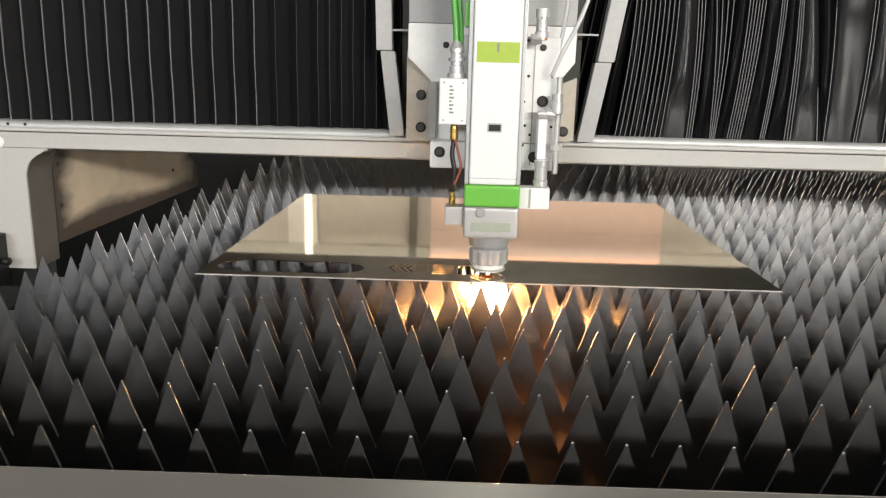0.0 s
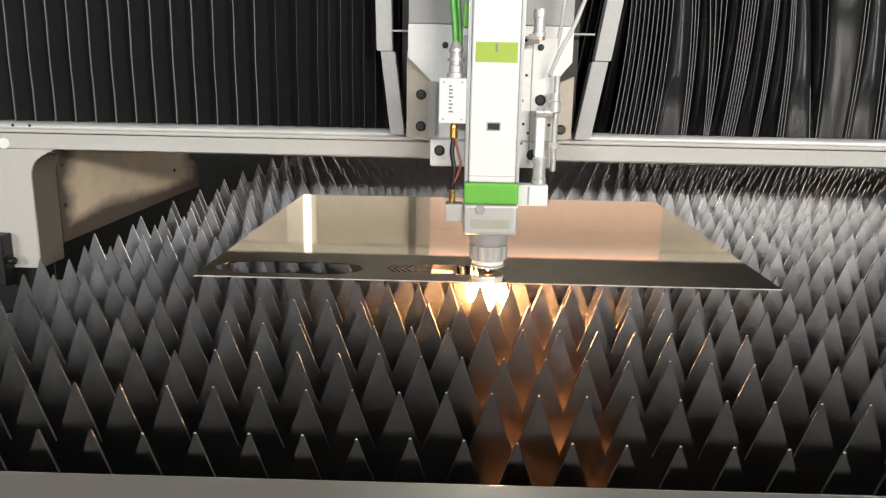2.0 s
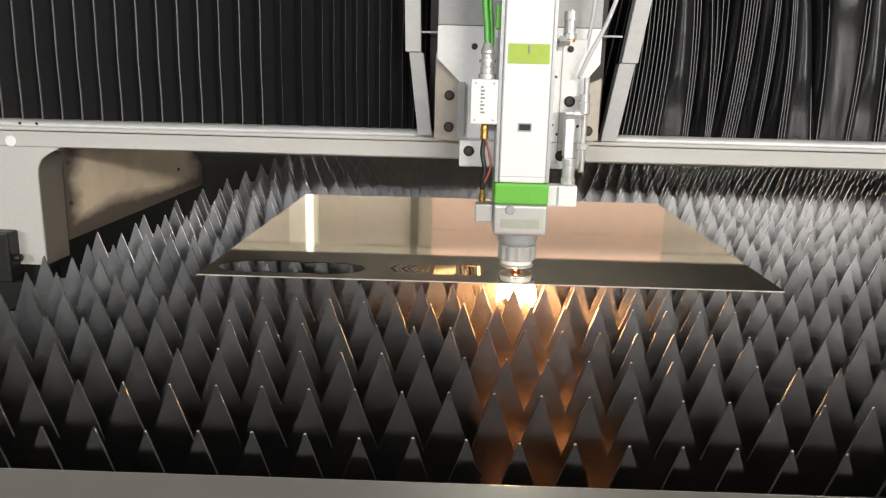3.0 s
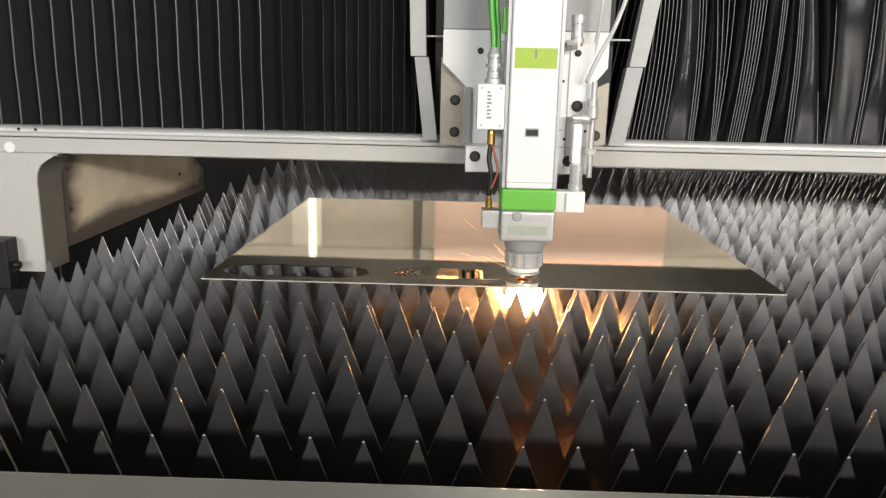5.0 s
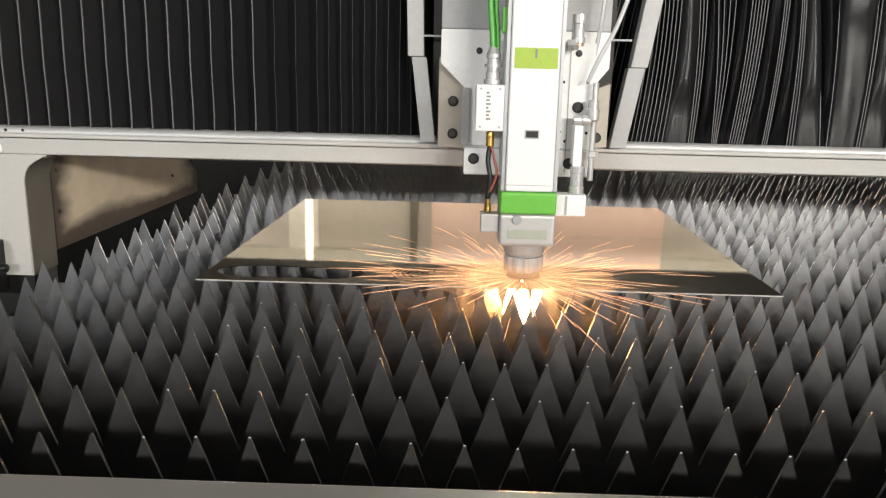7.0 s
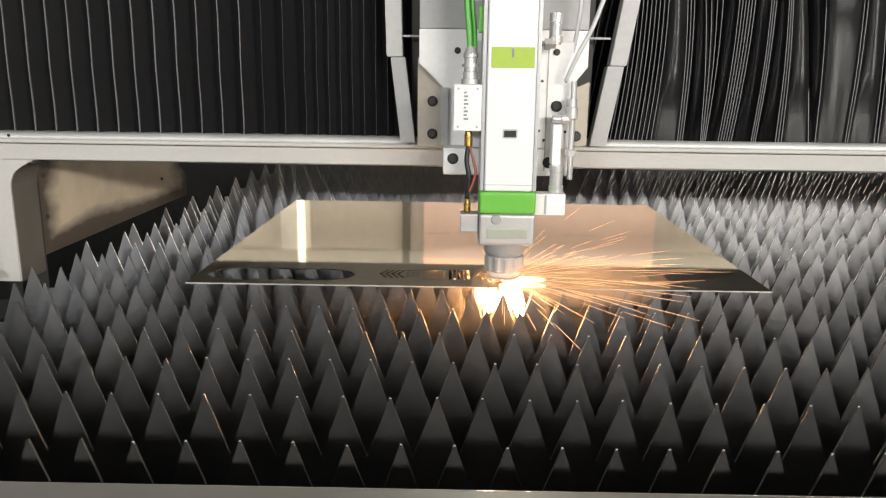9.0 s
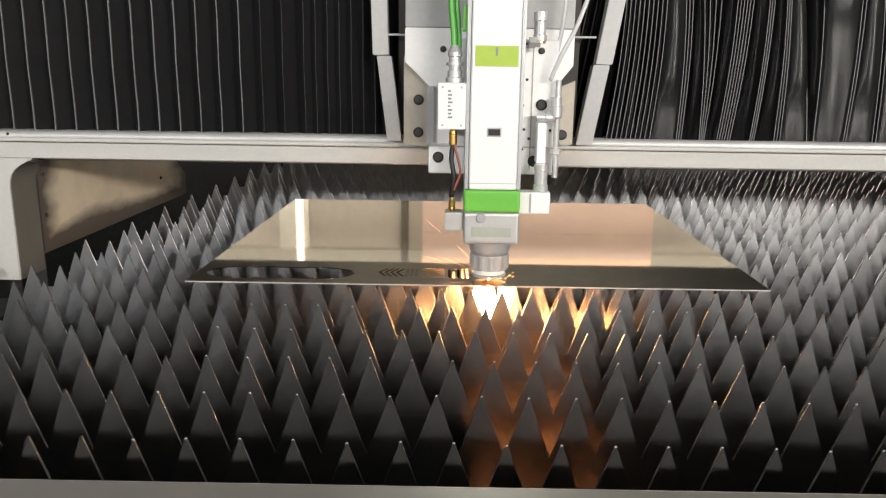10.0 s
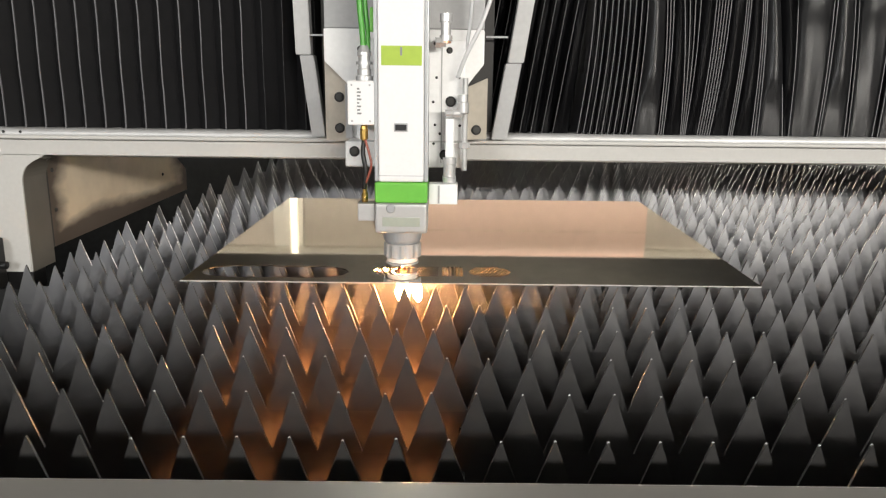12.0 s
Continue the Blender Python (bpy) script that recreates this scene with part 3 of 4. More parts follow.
part("switch_box", box(-0.56, -0.459, 0.715, 0.749, -0.09, 0.004, 0.004), M_BLACK, gantry, "black limit switch box")
part("switch_knob", lathe([(0.006, 0), (0.007, 0.004), (0.007, 0.012), (0.004, 0.014)], 16, "X", (-0.459, 0.73, -0.045)), M_BLACK, gantry)


BOW = 0.006


def pleat_mesh(width, depth, height, lean=0.0, wave=0.0, seed=0):
    """One fold of a bellows: a shallow V of fabric with a thick outer hem."""
    rnd = random.Random(seed)
    bm = bmesh.new()
    n = 10
    rows = []
    for j in range(n + 1):
        z = height * j / n
        dx = lean * j / n + wave * math.sin(j * 0.9 + rnd.random() * 0.6)
        rows.append([bm.verts.new((x + dx, y, z)) for x, y in ((0, 0), (width * 0.5, depth), (width, 0.0), (width, 0.0012), (width * 0.5, depth + 0.0012), (0, 0.0012))])
    for r0, r1 in zip(rows, rows[1:]):
        for i in range(6):
            bm.faces.new((r0[i], r0[(i + 1) % 6], r1[(i + 1) % 6], r1[i]))
    bm.faces.new(rows[0])
    bm.faces.new(rows[-1][::-1])
    return bm


def hem_mesh(height, lean=0.0, wave=0.0, seed=0, w=0.0011, flare=0.0):
    rnd = random.Random(seed)
    bm = bmesh.new()
    rows = []
    n = 24
    for j in range(n + 1):
        z = height * j / n
        dx = lean * j / n + wave * math.sin(j * 0.9 + rnd.random() * 0.6) + (BOW * math.sin(2 * math.pi * j / n) if flare else 0.0)
        rows.append([bm.verts.new((x + dx, y - flare * 4 * (j / n - 0.45) ** 2, z)) for x, y in ((-w, -0.002), (w, -0.002), (w, 0.001), (-w, 0.001))])
    for r0, r1 in zip(rows, rows[1:]):
        for i in range(4):
            bm.faces.new((r0[i], r0[(i + 1) % 4], r1[(i + 1) % 4], r1[i]))
    bm.faces.new(rows[0])
    bm.faces.new(rows[-1][::-1])
    return bm


bellows_left = thing("bellows_cover", "black pleated fabric bellows along the gantry beam", "bellows", "bellows of the gantry")
part("backing", box(-1.0, 0.40, 0.80, 0.81, 0.2045, 0.75), M_BELLOW, bellows_left)
x = -0.437 - 15 * 0.0361
k = 0
while x < 0.36:
    w = 0.0361 if x < 0.09 else 0.020
    fold = part("pleat", pleat_mesh(w, 0.024 if x < 0.09 else 0.013, 0.54, 0.0, 0.0005, k), M_BELLOW, bellows_left)
    fold.location = (x, 0.764, 0.2045)
    part("hem", hem_mesh(0.54, 0.0, 0.0005, k, 0.0009 if x < -0.1 else 0.0007 if x < 0.0 else 0.0004), M_BELLOW_EDGE if x < 0.0 else M_HEM_DIM, fold, "stitched hem")
    x += w
    k += 1

bellows_right = thing("bellows_cover", "black bellows with loose, bunched and creased folds", "bellows", "bellows of the gantry")
part("backing", box(0.41, 2.6, 0.80, 0.81, 0.2045, 0.75), M_LOOSE, bellows_right)


def loose_fold(b0, t0, b1, t1, height, seed, flare):
    """Fabric between two hems that lean each their own way: wide ones belly out, tight ones tuck in."""
    rnd = random.Random(seed)
    bm = bmesh.new()
    n, m = 24, 8
    phase, amount = rnd.uniform(0, 6), rnd.uniform(0.15, 0.5)
    grid = []
    for j in range(n + 1):
        v = -0.05 + 1.05 * j / n
        bow = BOW * math.sin(2 * math.pi * v) if flare else 0.0
        xa, xb = b0 + (t0 - b0) * v + bow, b1 + (t1 - b1) * v + bow
        gap = xb - xa
        belly = min(1.0, max(0.0, v) * 8 + 0.15) * ((0.34 if gap < 0.04 else 0.10) * gap if gap > 0.016 else -0.5 * gap) * (1 + amount * math.sin(3.0 * v + phase))
        grid.append([bm.verts.new((xa + gap * i / m, -belly * math.sin(math.pi * (i / m) ** (0.75 + 0.3 * v)) + (0.0008 + 0.002 * max(0.0, v - 0.35)) * math.sin(11 * v + 1.3 * i + phase) - flare * 4 * (max(v, 0.0) - 0.45) ** 2 - (0.006 * math.exp(-((v - 0.42 - 0.01 * abs(i - 4)) / 0.035) ** 2) if gap > 0.04 else 0.0), v * height)) for i in range(m + 1)])
    for r0, r1 in zip(grid, grid[1:]):
        for i in range(m):
            bm.faces.new((r0[i], r0[i + 1], r1[i + 1], r1[i])).smooth = True
    bmesh.ops.solidify(bm, geom=bm.faces[:], thickness=0.001)
    return bm


def spread(lo, hi, n):
    return [lo + (hi - lo) * i / max(1, n - 1) for i in range(n)]


# hems as (bottom, place at 0.225 m up): bunched together in groups
hems = []
for b0, b1, t0, t1, n in ((0.40, 0.60, 0.44, 0.635, 16), (0.628, 0.694, 0.648, 0.708, 10), (0.727, 0.735, 0.727, 0.738, 3), (0.766, 0.774, 0.757, 0.785, 4), (0.796, 0.818, 0.812, 0.838, 6), (0.852, 0.859, 0.865, 0.873, 3),
                          (0.893, 0.903, 0.894, 0.901, 3), (0.949, 0.960, 0.920, 0.955, 2), (1.011, 1.015, 1.018, 1.024, 2), (1.060, 1.066, 1.055, 1.062, 2), (1.11, 1.12, 1.12, 1.13, 2), (1.17, 1.30, 1.18, 1.31, 5), (1.36, 1.50, 1.37, 1.51, 5)):
    hems += list(zip(spread(b0, b1, n), spread(t0, t1, n)))
hems = [(b + 0.012, t + 0.012) if b > 0.7 else (b, t) for b, t in hems]
RISE = 0.54
loose = []
for i, ((b0, t0), (b1, t1)) in enumerate(zip(hems, hems[1:])):
    u0, u1 = b0 + (t0 - b0) * RISE / 0.225, b1 + (t1 - b1) * RISE / 0.225
    u1 = max(u1, u0 + 0.002)
    flare = 0.018 if b0 > 0.62 else 0.0
    wide = b1 - b0 > 0.04
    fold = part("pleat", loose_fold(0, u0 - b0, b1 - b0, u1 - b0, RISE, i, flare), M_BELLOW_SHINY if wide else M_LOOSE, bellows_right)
    fold.location = (b0, 0.768, 0.2045)
    loose.append((fold, b0))
    part("hem", hem_mesh(RISE, u0 - b0, 0.0, i, 0.00055, flare), M_BELLOW_EDGE if flare else M_HEM_LOW, fold, "stitched hem")

# ---- cutting head: built round the nozzle axis, its zero on the sheet below the nozzle ----
head = thing("cutting_head", "white and green laser cutting head on its carriage", "cutting head")
FY = -0.036
part("housing", box(-0.0345, 0.0345, FY, 0.045, 0.144, 0.70, 0.004, 3), M_WHITE, head, "white painted housing")
for s in (-1, 1):
    part("side_strip", box(s * 0.0377 - 0.0029, s * 0.0377 + 0.0029, FY + 0.005, 0.04, 0.144, 0.70, 0.0012), M_CHAMFER, head, "grey anodised side strip")
part("band", box(-0.0405, 0.0405, FY - 0.001, 0.045, 0.1115, 0.1435, 0.004, 3), M_GREEN, head, "bright green band")
part("lower_block", box(-0.0405, 0.0405, FY, 0.045, 0.0635, 0.111, 0.005, 3), M_ALU, head, "silver lower block")
part("plaque", box(-0.029, 0.029, FY - 0.0012, FY + 0.001, 0.075, 0.089, 0.0005), M_PLAQUE, head, "olive plaque")
part("badge", lathe([(0.007, 0), (0.007, 0.002), (0.006, 0.003)], 20, "Y", (-0.016, FY, 0.103)), M_CHAMFER, head)
part("label_plate", box(-0.029, 0.031, FY - 0.001, FY + 0.001, 0.317, 0.345, 0.0004), M_LABEL, head, "lime green label")
part("label_mark", box(-0.001, 0.002, FY - 0.0018, FY - 0.0009, 0.331, 0.343), M_INK, head)
part("slot_rim", box(-0.0105, 0.0105, FY - 0.0012, FY + 0.002, 0.2200, 0.2330, 0.0012), M_CHAMFER, head)
part("slot", box(-0.0085, 0.0085, FY - 0.002, FY - 0.001, 0.2220, 0.2310, 0.0004), M_BLACK, head, "dark sensor slot")
part("neck", lathe([(0.027, 0.044), (0.030, 0.049), (0.032, 0.063)], 40), M_CHAMFER, head, "dark grey neck")
bm = lathe([(0.0285, 0.020), (0.030, 0.022), (0.030, 0.041), (0.0285, 0.0435)], 48)
for v in bm.verts:
    a = math.atan2(v.co.y, v.co.x)
    if 0.021 < v.co.z < 0.042 and int((a + math.pi) / (2 * math.pi) * 24 + 0.01) % 2:
        v.co.x *= 0.945
        v.co.y *= 0.945
part("ring_nut", bm, M_CHROME, head, "fluted chrome ring nut")
part("ceramic", lathe([(0.020, 0.0118), (0.0245, 0.0128), (0.0245, 0.0198)], 36), M_CERAMIC, head, "pale ceramic ring")
part("lip_ring", lathe([(0.022, 0.0085), (0.0262, 0.0092), (0.0262, 0.0112), (0.024, 0.0117)], 36), M_CHROME, head, "chrome lip ring")
part("nozzle", lathe([(0.0018, 0.0045), (0.004, 0.0055), (0.010, 0.0084)], 24), M_COPPER, head, "copper nozzle tip")
# amplifier box, its plug and lead
part("amplifier_box", box(-0.0805, -0.0405, -0.030, 0.018, 0.229, 0.294, 0.002), M_WHITE, head, "white amplifier box")
for i, h in enumerate((0.004, 0.0028, 0.0036, 0.002, 0.004, 0.003, 0.0036, 0.0024)):
    part("print_bar", box(-0.066, -0.066 + h * 1.6, -0.0309, -0.0299, 0.245 + i * 0.0052, 0.2475 + i * 0.0052), M_INK, head)
part("plug", lathe([(0.013, 0.2945), (0.013, 0.301), (0.0105, 0.302), (0.0105, 0.311), (0.009, 0.312), (0.009, 0.330), (0.0105, 0.331), (0.0105, 0.336), (0.006, 0.346)], 24, at=(-0.057, -0.006, 0)), M_CHROME, head, "chrome cable plug")
tube("cable", [(-0.058, -0.006, 0.34), (-0.060, -0.004, 0.37), (-0.064, 0.0, 0.42), (-0.062, 0.0, 0.52)], 0.0045, M_CABLE, head, "green cable")
tube("cable", [(-0.051, -0.004, 0.34), (-0.052, 0.0, 0.37), (-0.056, 0.004, 0.42), (-0.052, 0.004, 0.52)], 0.0035, M_CABLE, head, "green cable")
part("hose_clamp", box(-0.047, -0.036, -0.02, 0.0, 0.365, 0.40, 0.002), M_GREEN, head, "green hose clamp")
part("lead_plug", lathe([(0.004, 0.205), (0.006, 0.207), (0.006, 0.222), (0.0045, 0.2285)], 16, at=(-0.058, -0.012, 0)), M_BRASS, head, "brass lead plug")
tube("lead", [(-0.058, -0.012, 0.206), (-0.060, -0.014, 0.185), (-0.056, -0.016, 0.16), (-0.059, -0.014, 0.13)], 0.0036, M_BLACK, head, "black lead")
tube("lead", [(-0.056, -0.016, 0.206), (-0.050, -0.018, 0.185), (-0.047, -0.02, 0.165), (-0.056, -0.016, 0.14)], 0.002, M_WIRE, head, "red wire")
part("lead_socket", lathe([(0.0042, 0.109), (0.005, 0.111), (0.005, 0.122), (0.0035, 0.124), (0.0035, 0.134)], 16, at=(-0.058, -0.012, 0)), M_BRASS, head, "brass lead socket")
part("sensor_block", box(-0.068, -0.0415, -0.026, 0.006, 0.081, 0.1085, 0.002), M_ALU, head, "silver sensor block")
# air fittings
part("elbow_block", box(0.042, 0.087, -0.012, 0.018, 0.106, 0.138, 0.002), M_WHITE, head, "white air elbow block")
part("elbow_clip", box(0.056, 0.059, -0.0135, 0.0, 0.108, 0.136), M_BRACKET, head)
part("air_tube", lathe([(0.011, 0.1385), (0.011, 0.147), (0.0098, 0.148), (0.0098, 0.168), (0.0108, 0.169), (0.0108, 0.178)], 20, at=(0.074, 0.006, 0)), M_CHROME, head, "chrome air tube")
part("valve_bar", box(0.067, 0.080, 0.012, 0.04, 0.178, 0.238, 0.002), M_MILLED, head, "silver valve bar")
part("air_fitting", lathe([(0.008, 0.245), (0.0095, 0.247), (0.0095, 0.262), (0.008, 0.263), (0.008, 0.275)], 20, at=(0.094, 0.02, 0)), M_CHROME, head, "chrome push-in fitting")
part("air_fitting", lathe([(0.006, 0.0), (0.006, 0.012), (0.0075, 0.013), (0.0075, 0.026)], 20, "X", (0.066, 0.02, 0.2455)), M_CHROME, head, "chrome push-in fitting")
part("air_fitting", lathe([(0.010, 0.355), (0.010, 0.363), (0.008, 0.364), (0.008, 0.382), (0.010, 0.383), (0.010, 0.395)], 20, at=(0.066, 0.02, 0)), M_CHROME, head, "chrome push-in fitting")
tube("hose", [(0.085, 0.03, 0.30), (0.098, 0.02, 0.335), (0.120, 0.02, 0.38), (0.145, 0.03, 0.45)], 0.0032, M_HOSE, head, "clear air hose")
tube("hose", [(0.088, 0.05, 0.28), (0.096, 0.06, 0.33), (0.106, 0.06, 0.40), (0.11, 0.06, 0.50)], 0.003, M_HOSE, head, "clear air hose")
for hx, hz in ((0.049, 0.352), (0.052, 0.300), (0.047, 0.262), (0.050, 0.226), (0.058, 0.212), (0.048, 0.196), (0.088, 0.30), (0.09, 0.225)):
    part("small_hole", lathe([(0.0022, 0), (0.0022, 0.0012)], 10, "Y", (hx, 0.046, hz)), M_BLACK, head, "small dark screw hole")
part("edge_seam", box(0.0595, 0.0610, 0.0448, 0.0459, 0.165, 0.50), M_BRACKET, head)
part("tube_nut", lathe([(0.0065, 0.19), (0.0085, 0.191), (0.0085, 0.199), (0.0065, 0.20)], 6, at=(0.0975, 0.03, 0)), M_CHROME, head, "chrome hex nut")
part("drop_tube", lathe([(0.0045, 0.155), (0.0045, 0.30)], 14, at=(0.0975, 0.03, 0)), M_ALU, head, "silver drop tube")
part("top_nut", lathe([(0.009, 0.0), (0.009, 0.008), (0.007, 0.009), (0.007, 0.016)], 6, "X", (0.050, 0.018, 0.352)), M_CHROME, head, "chrome hex nut")
part("brass_ring", lathe([(0.0085, 0.3515), (0.0085, 0.3545)], 20, at=(0.066, 0.02, 0)), M_COPPER, head, "copper sealing ring")
part("plug_collar", lathe([(0.0125, 0.318), (0.0125, 0.3225)], 24, at=(-0.057, -0.006, 0)), M_CHROME, head, "knurled chrome collar")
for px, pz in ((-0.074, 0.288), (-0.047, 0.288), (-0.074, 0.235), (-0.047, 0.235)):
    part("screw", lathe([(0.0016, 0), (0.0016, 0.0008)], 10, "Y", (px, -0.0301, pz)), M_CHAMFER, head)
part("seam_line", box(-0.0346, 0.0346, FY - 0.0004, FY + 0.001, 0.1532, 0.1540), M_CHAMFER, head)
# carriage plates behind the head
part("back_plate", prism([(-0.135, 0.377), (0.130, 0.377), (0.130, 0.322), (0.100, 0.285), (0.100, 0.150), (-0.092, 0.150), (-0.092, 0.285), (-0.135, 0.325)], 0.105, 0.125, 0.001), M_MILLED, head, "machined aluminium back plate")
part("slide_block", box(-0.060, 0.098, 0.046, 0.104, 0.199, 0.358, 0.003), M_MILLED, head, "aluminium slide block")
part("lower_tab", box(-0.095, 0.098, 0.046, 0.104, 0.157, 0.1985, 0.003), M_MILLED, head, "aluminium lower block")
part("guide_rail", box(-0.100, -0.088, 0.094, 0.1045, 0.199, 0.288, 0.001), M_BRACKET, head, "grey guide rail")
part("upper_plate", box(-0.135, 0.130, 0.112, 0.13, 0.378, 0.72, 0.002), M_BRACKET, head, "grey upper carriage plate")
part("wing_plate", prism([(-0.138, 0.335), (-0.092, 0.310), (-0.092, 0.190), (-0.138, 0.194)], 0.126, 0.142, 0.001), M_WING, head, "beige aluminium wing plate")
part("wing_plate", prism([(0.100, 0.283), (0.138, 0.30), (0.138, 0.198), (0.100, 0.196)], 0.126, 0.142, 0.001), M_WING, head, "beige aluminium wing plate")
for bx, bz, by in ((-0.114, 0.266, 0.126), (-0.114, 0.214, 0.126), (0.120, 0.213, 0.126), (0.075, 0.263, 0.046), (-0.080, 0.182, 0.046), (0.066, 0.178, 0.046), (-0.075, 0.345, 0.105), (0.072, 0.342, 0.046)):
    r = 0.0085 if bz < 0.3 else 0.005
    seat = part("bolt_seat", lathe([(r, 0), (r, 0.0015)], 20, "Y", (bx, by, bz)), M_BLACK, head, "dark counterbore")
    part("bolt_head", lathe([(r * 0.72, 0.0016), (r * 0.72, 0.0035), (r * 0.5, 0.004)], 14, "Y", (bx, by, bz)), M_DARK, seat)
part("left_bar", prism([(-0.167, 0.197), (-0.143, 0.197), (-0.160, 0.335), (-0.184, 0.335)], 0.150, 0.178, 0.001), M_BRACKET, head, "grey slanting bellows bar")
part("left_bar", prism([(-0.190, 0.336), (-0.164, 0.336), (-0.170, 0.56), (-0.196, 0.56)], 0.146, 0.174, 0.001), M_BAR, head, "pale grey bellows bar")
part("right_bar", prism([(0.148, 0.195), (0.175, 0.195), (0.197, 0.325), (0.170, 0.325)], 0.150, 0.178, 0.001), M_BRACKET, head, "grey slanting bellows bar")
part("right_bar", prism([(0.173, 0.326), (0.200, 0.326), (0.235, 0.56), (0.208, 0.56)], 0.146, 0.174, 0.001), M_BAR, head, "pale grey bellows bar")
part("link", box(-0.165, -0.135, 0.15, 0.153, 0.367, 0.370), M_BRACKET, head)
part("link", box(0.135, 0.172, 0.15, 0.153, 0.367, 0.370), M_BRACKET, head)
part("carriage_box", box(-0.15, 0.15, 0.1785, 0.187, 0.206, 0.70), M_DARK, head, "dark carriage body")

M_FLASH = material("hot_flash", (1.0, 0.72, 0.40), emit=5.0)

# ---- sparks: they rest inside the hollow of the beam while the beam of the head is off ----
sparks = thing("spark_spray", "glowing orange sparks and flame at the cut", "sparks")
REST = (0.0, 0.48, 0.45)
# unseen glow pieces added below the teeth to turn their faces orange
gap_glows = thing("added_gap_glow", "unseen orange spark glow added between the steel slats", "embers")


def streak_mesh(length, r):
    bm = bmesh.new()
    vs = []
    for u, q in ((0, 0.25), (0.25, 0.9), (0.75, 1.0), (1, 0.15)):
        vs.append([bm.verts.new((u * length, q * r * math.cos(a), -0.03 * length * u * u + q * r * math.sin(a))) for a in (0.5, 2.6, 4.7)])
    for a, b in zip(vs, vs[1:]):
        for i in range(3):
            bm.faces.new((a[i], a[(i + 1) % 3], b[(i + 1) % 3], b[i]))
    bm.faces.new(vs[0])
    bm.faces.new(vs[-1][::-1])
    return bm


def flame_mesh(r, h, lean):
    bm = lathe([(r * 0.15, 0), (r * 0.6, -h * 0.2), (r, -h * 0.55), (r * 0.7, -h * 0.85), (r * 0.2, -h)], 10)
    for v in bm.verts:
        v.co.x += lean * (v.co.z / h) ** 2 + 0.002 * math.sin(v.co.z * 400)
    return bm


def held(spans, shown, away=REST):
    """Rows for a piece that is out during the spans (in tenths) and at rest otherwise."""
    rows = []
    turn = shown.to_3x3().to_4x4()
    rest = Matrix.Translation(away) @ turn
    out = {}
    for n in spans:
        for f in (-1, 0, 1):
            out[3 * n + f] = True
    state = None
    for f in range(0, 361):
        now = bool(out.get(f))
        if now != state or f == 360:
            if state is not None and now != state:
                rows.append(((f - 1) / 30, shown if state else rest))
            rows.append((f / 30, shown if now else rest))
        state = now
    return rows


GLOW = [0, 1, 3, 5, 6, 7, 8, 9, 11, 12, 13, 15, 17, 18, 19, 20, 21, 23, 24, 26, 27, 30, 34, 35, 37, 39, 40, 42, 44, 45, 48, 50, 51, 54, 55, 56, 57, 58, 60, 61, 63, 64, 65, 66, 67, 68, 70, 72, 74, 75, 77, 79,
        80, 82, 83, 85, 86, 88, 89, 90, 91, 94, 95, 97, 100, 101, 103, 104, 109, 110, 116, 117, 118, 119, 120]
FULL = [3, 5, 9, 12, 15, 42, 77]
SMALL = [70]
RIGHT = [56, 90]
FEW_LEFT = [21, 50, 55, 100, 101]
FEW_RIGHT = [23, 51, 58, 88, 89, 94, 97, 103, 109, 110, 117]
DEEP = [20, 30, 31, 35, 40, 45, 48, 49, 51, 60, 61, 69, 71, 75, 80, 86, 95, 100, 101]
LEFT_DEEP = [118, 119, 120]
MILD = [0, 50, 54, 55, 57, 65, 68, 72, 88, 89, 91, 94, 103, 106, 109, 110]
LEFTWARD = [0, 1, 6, 7, 13, 18, 19, 24, 26, 66, 104, 117, 118, 119, 120]


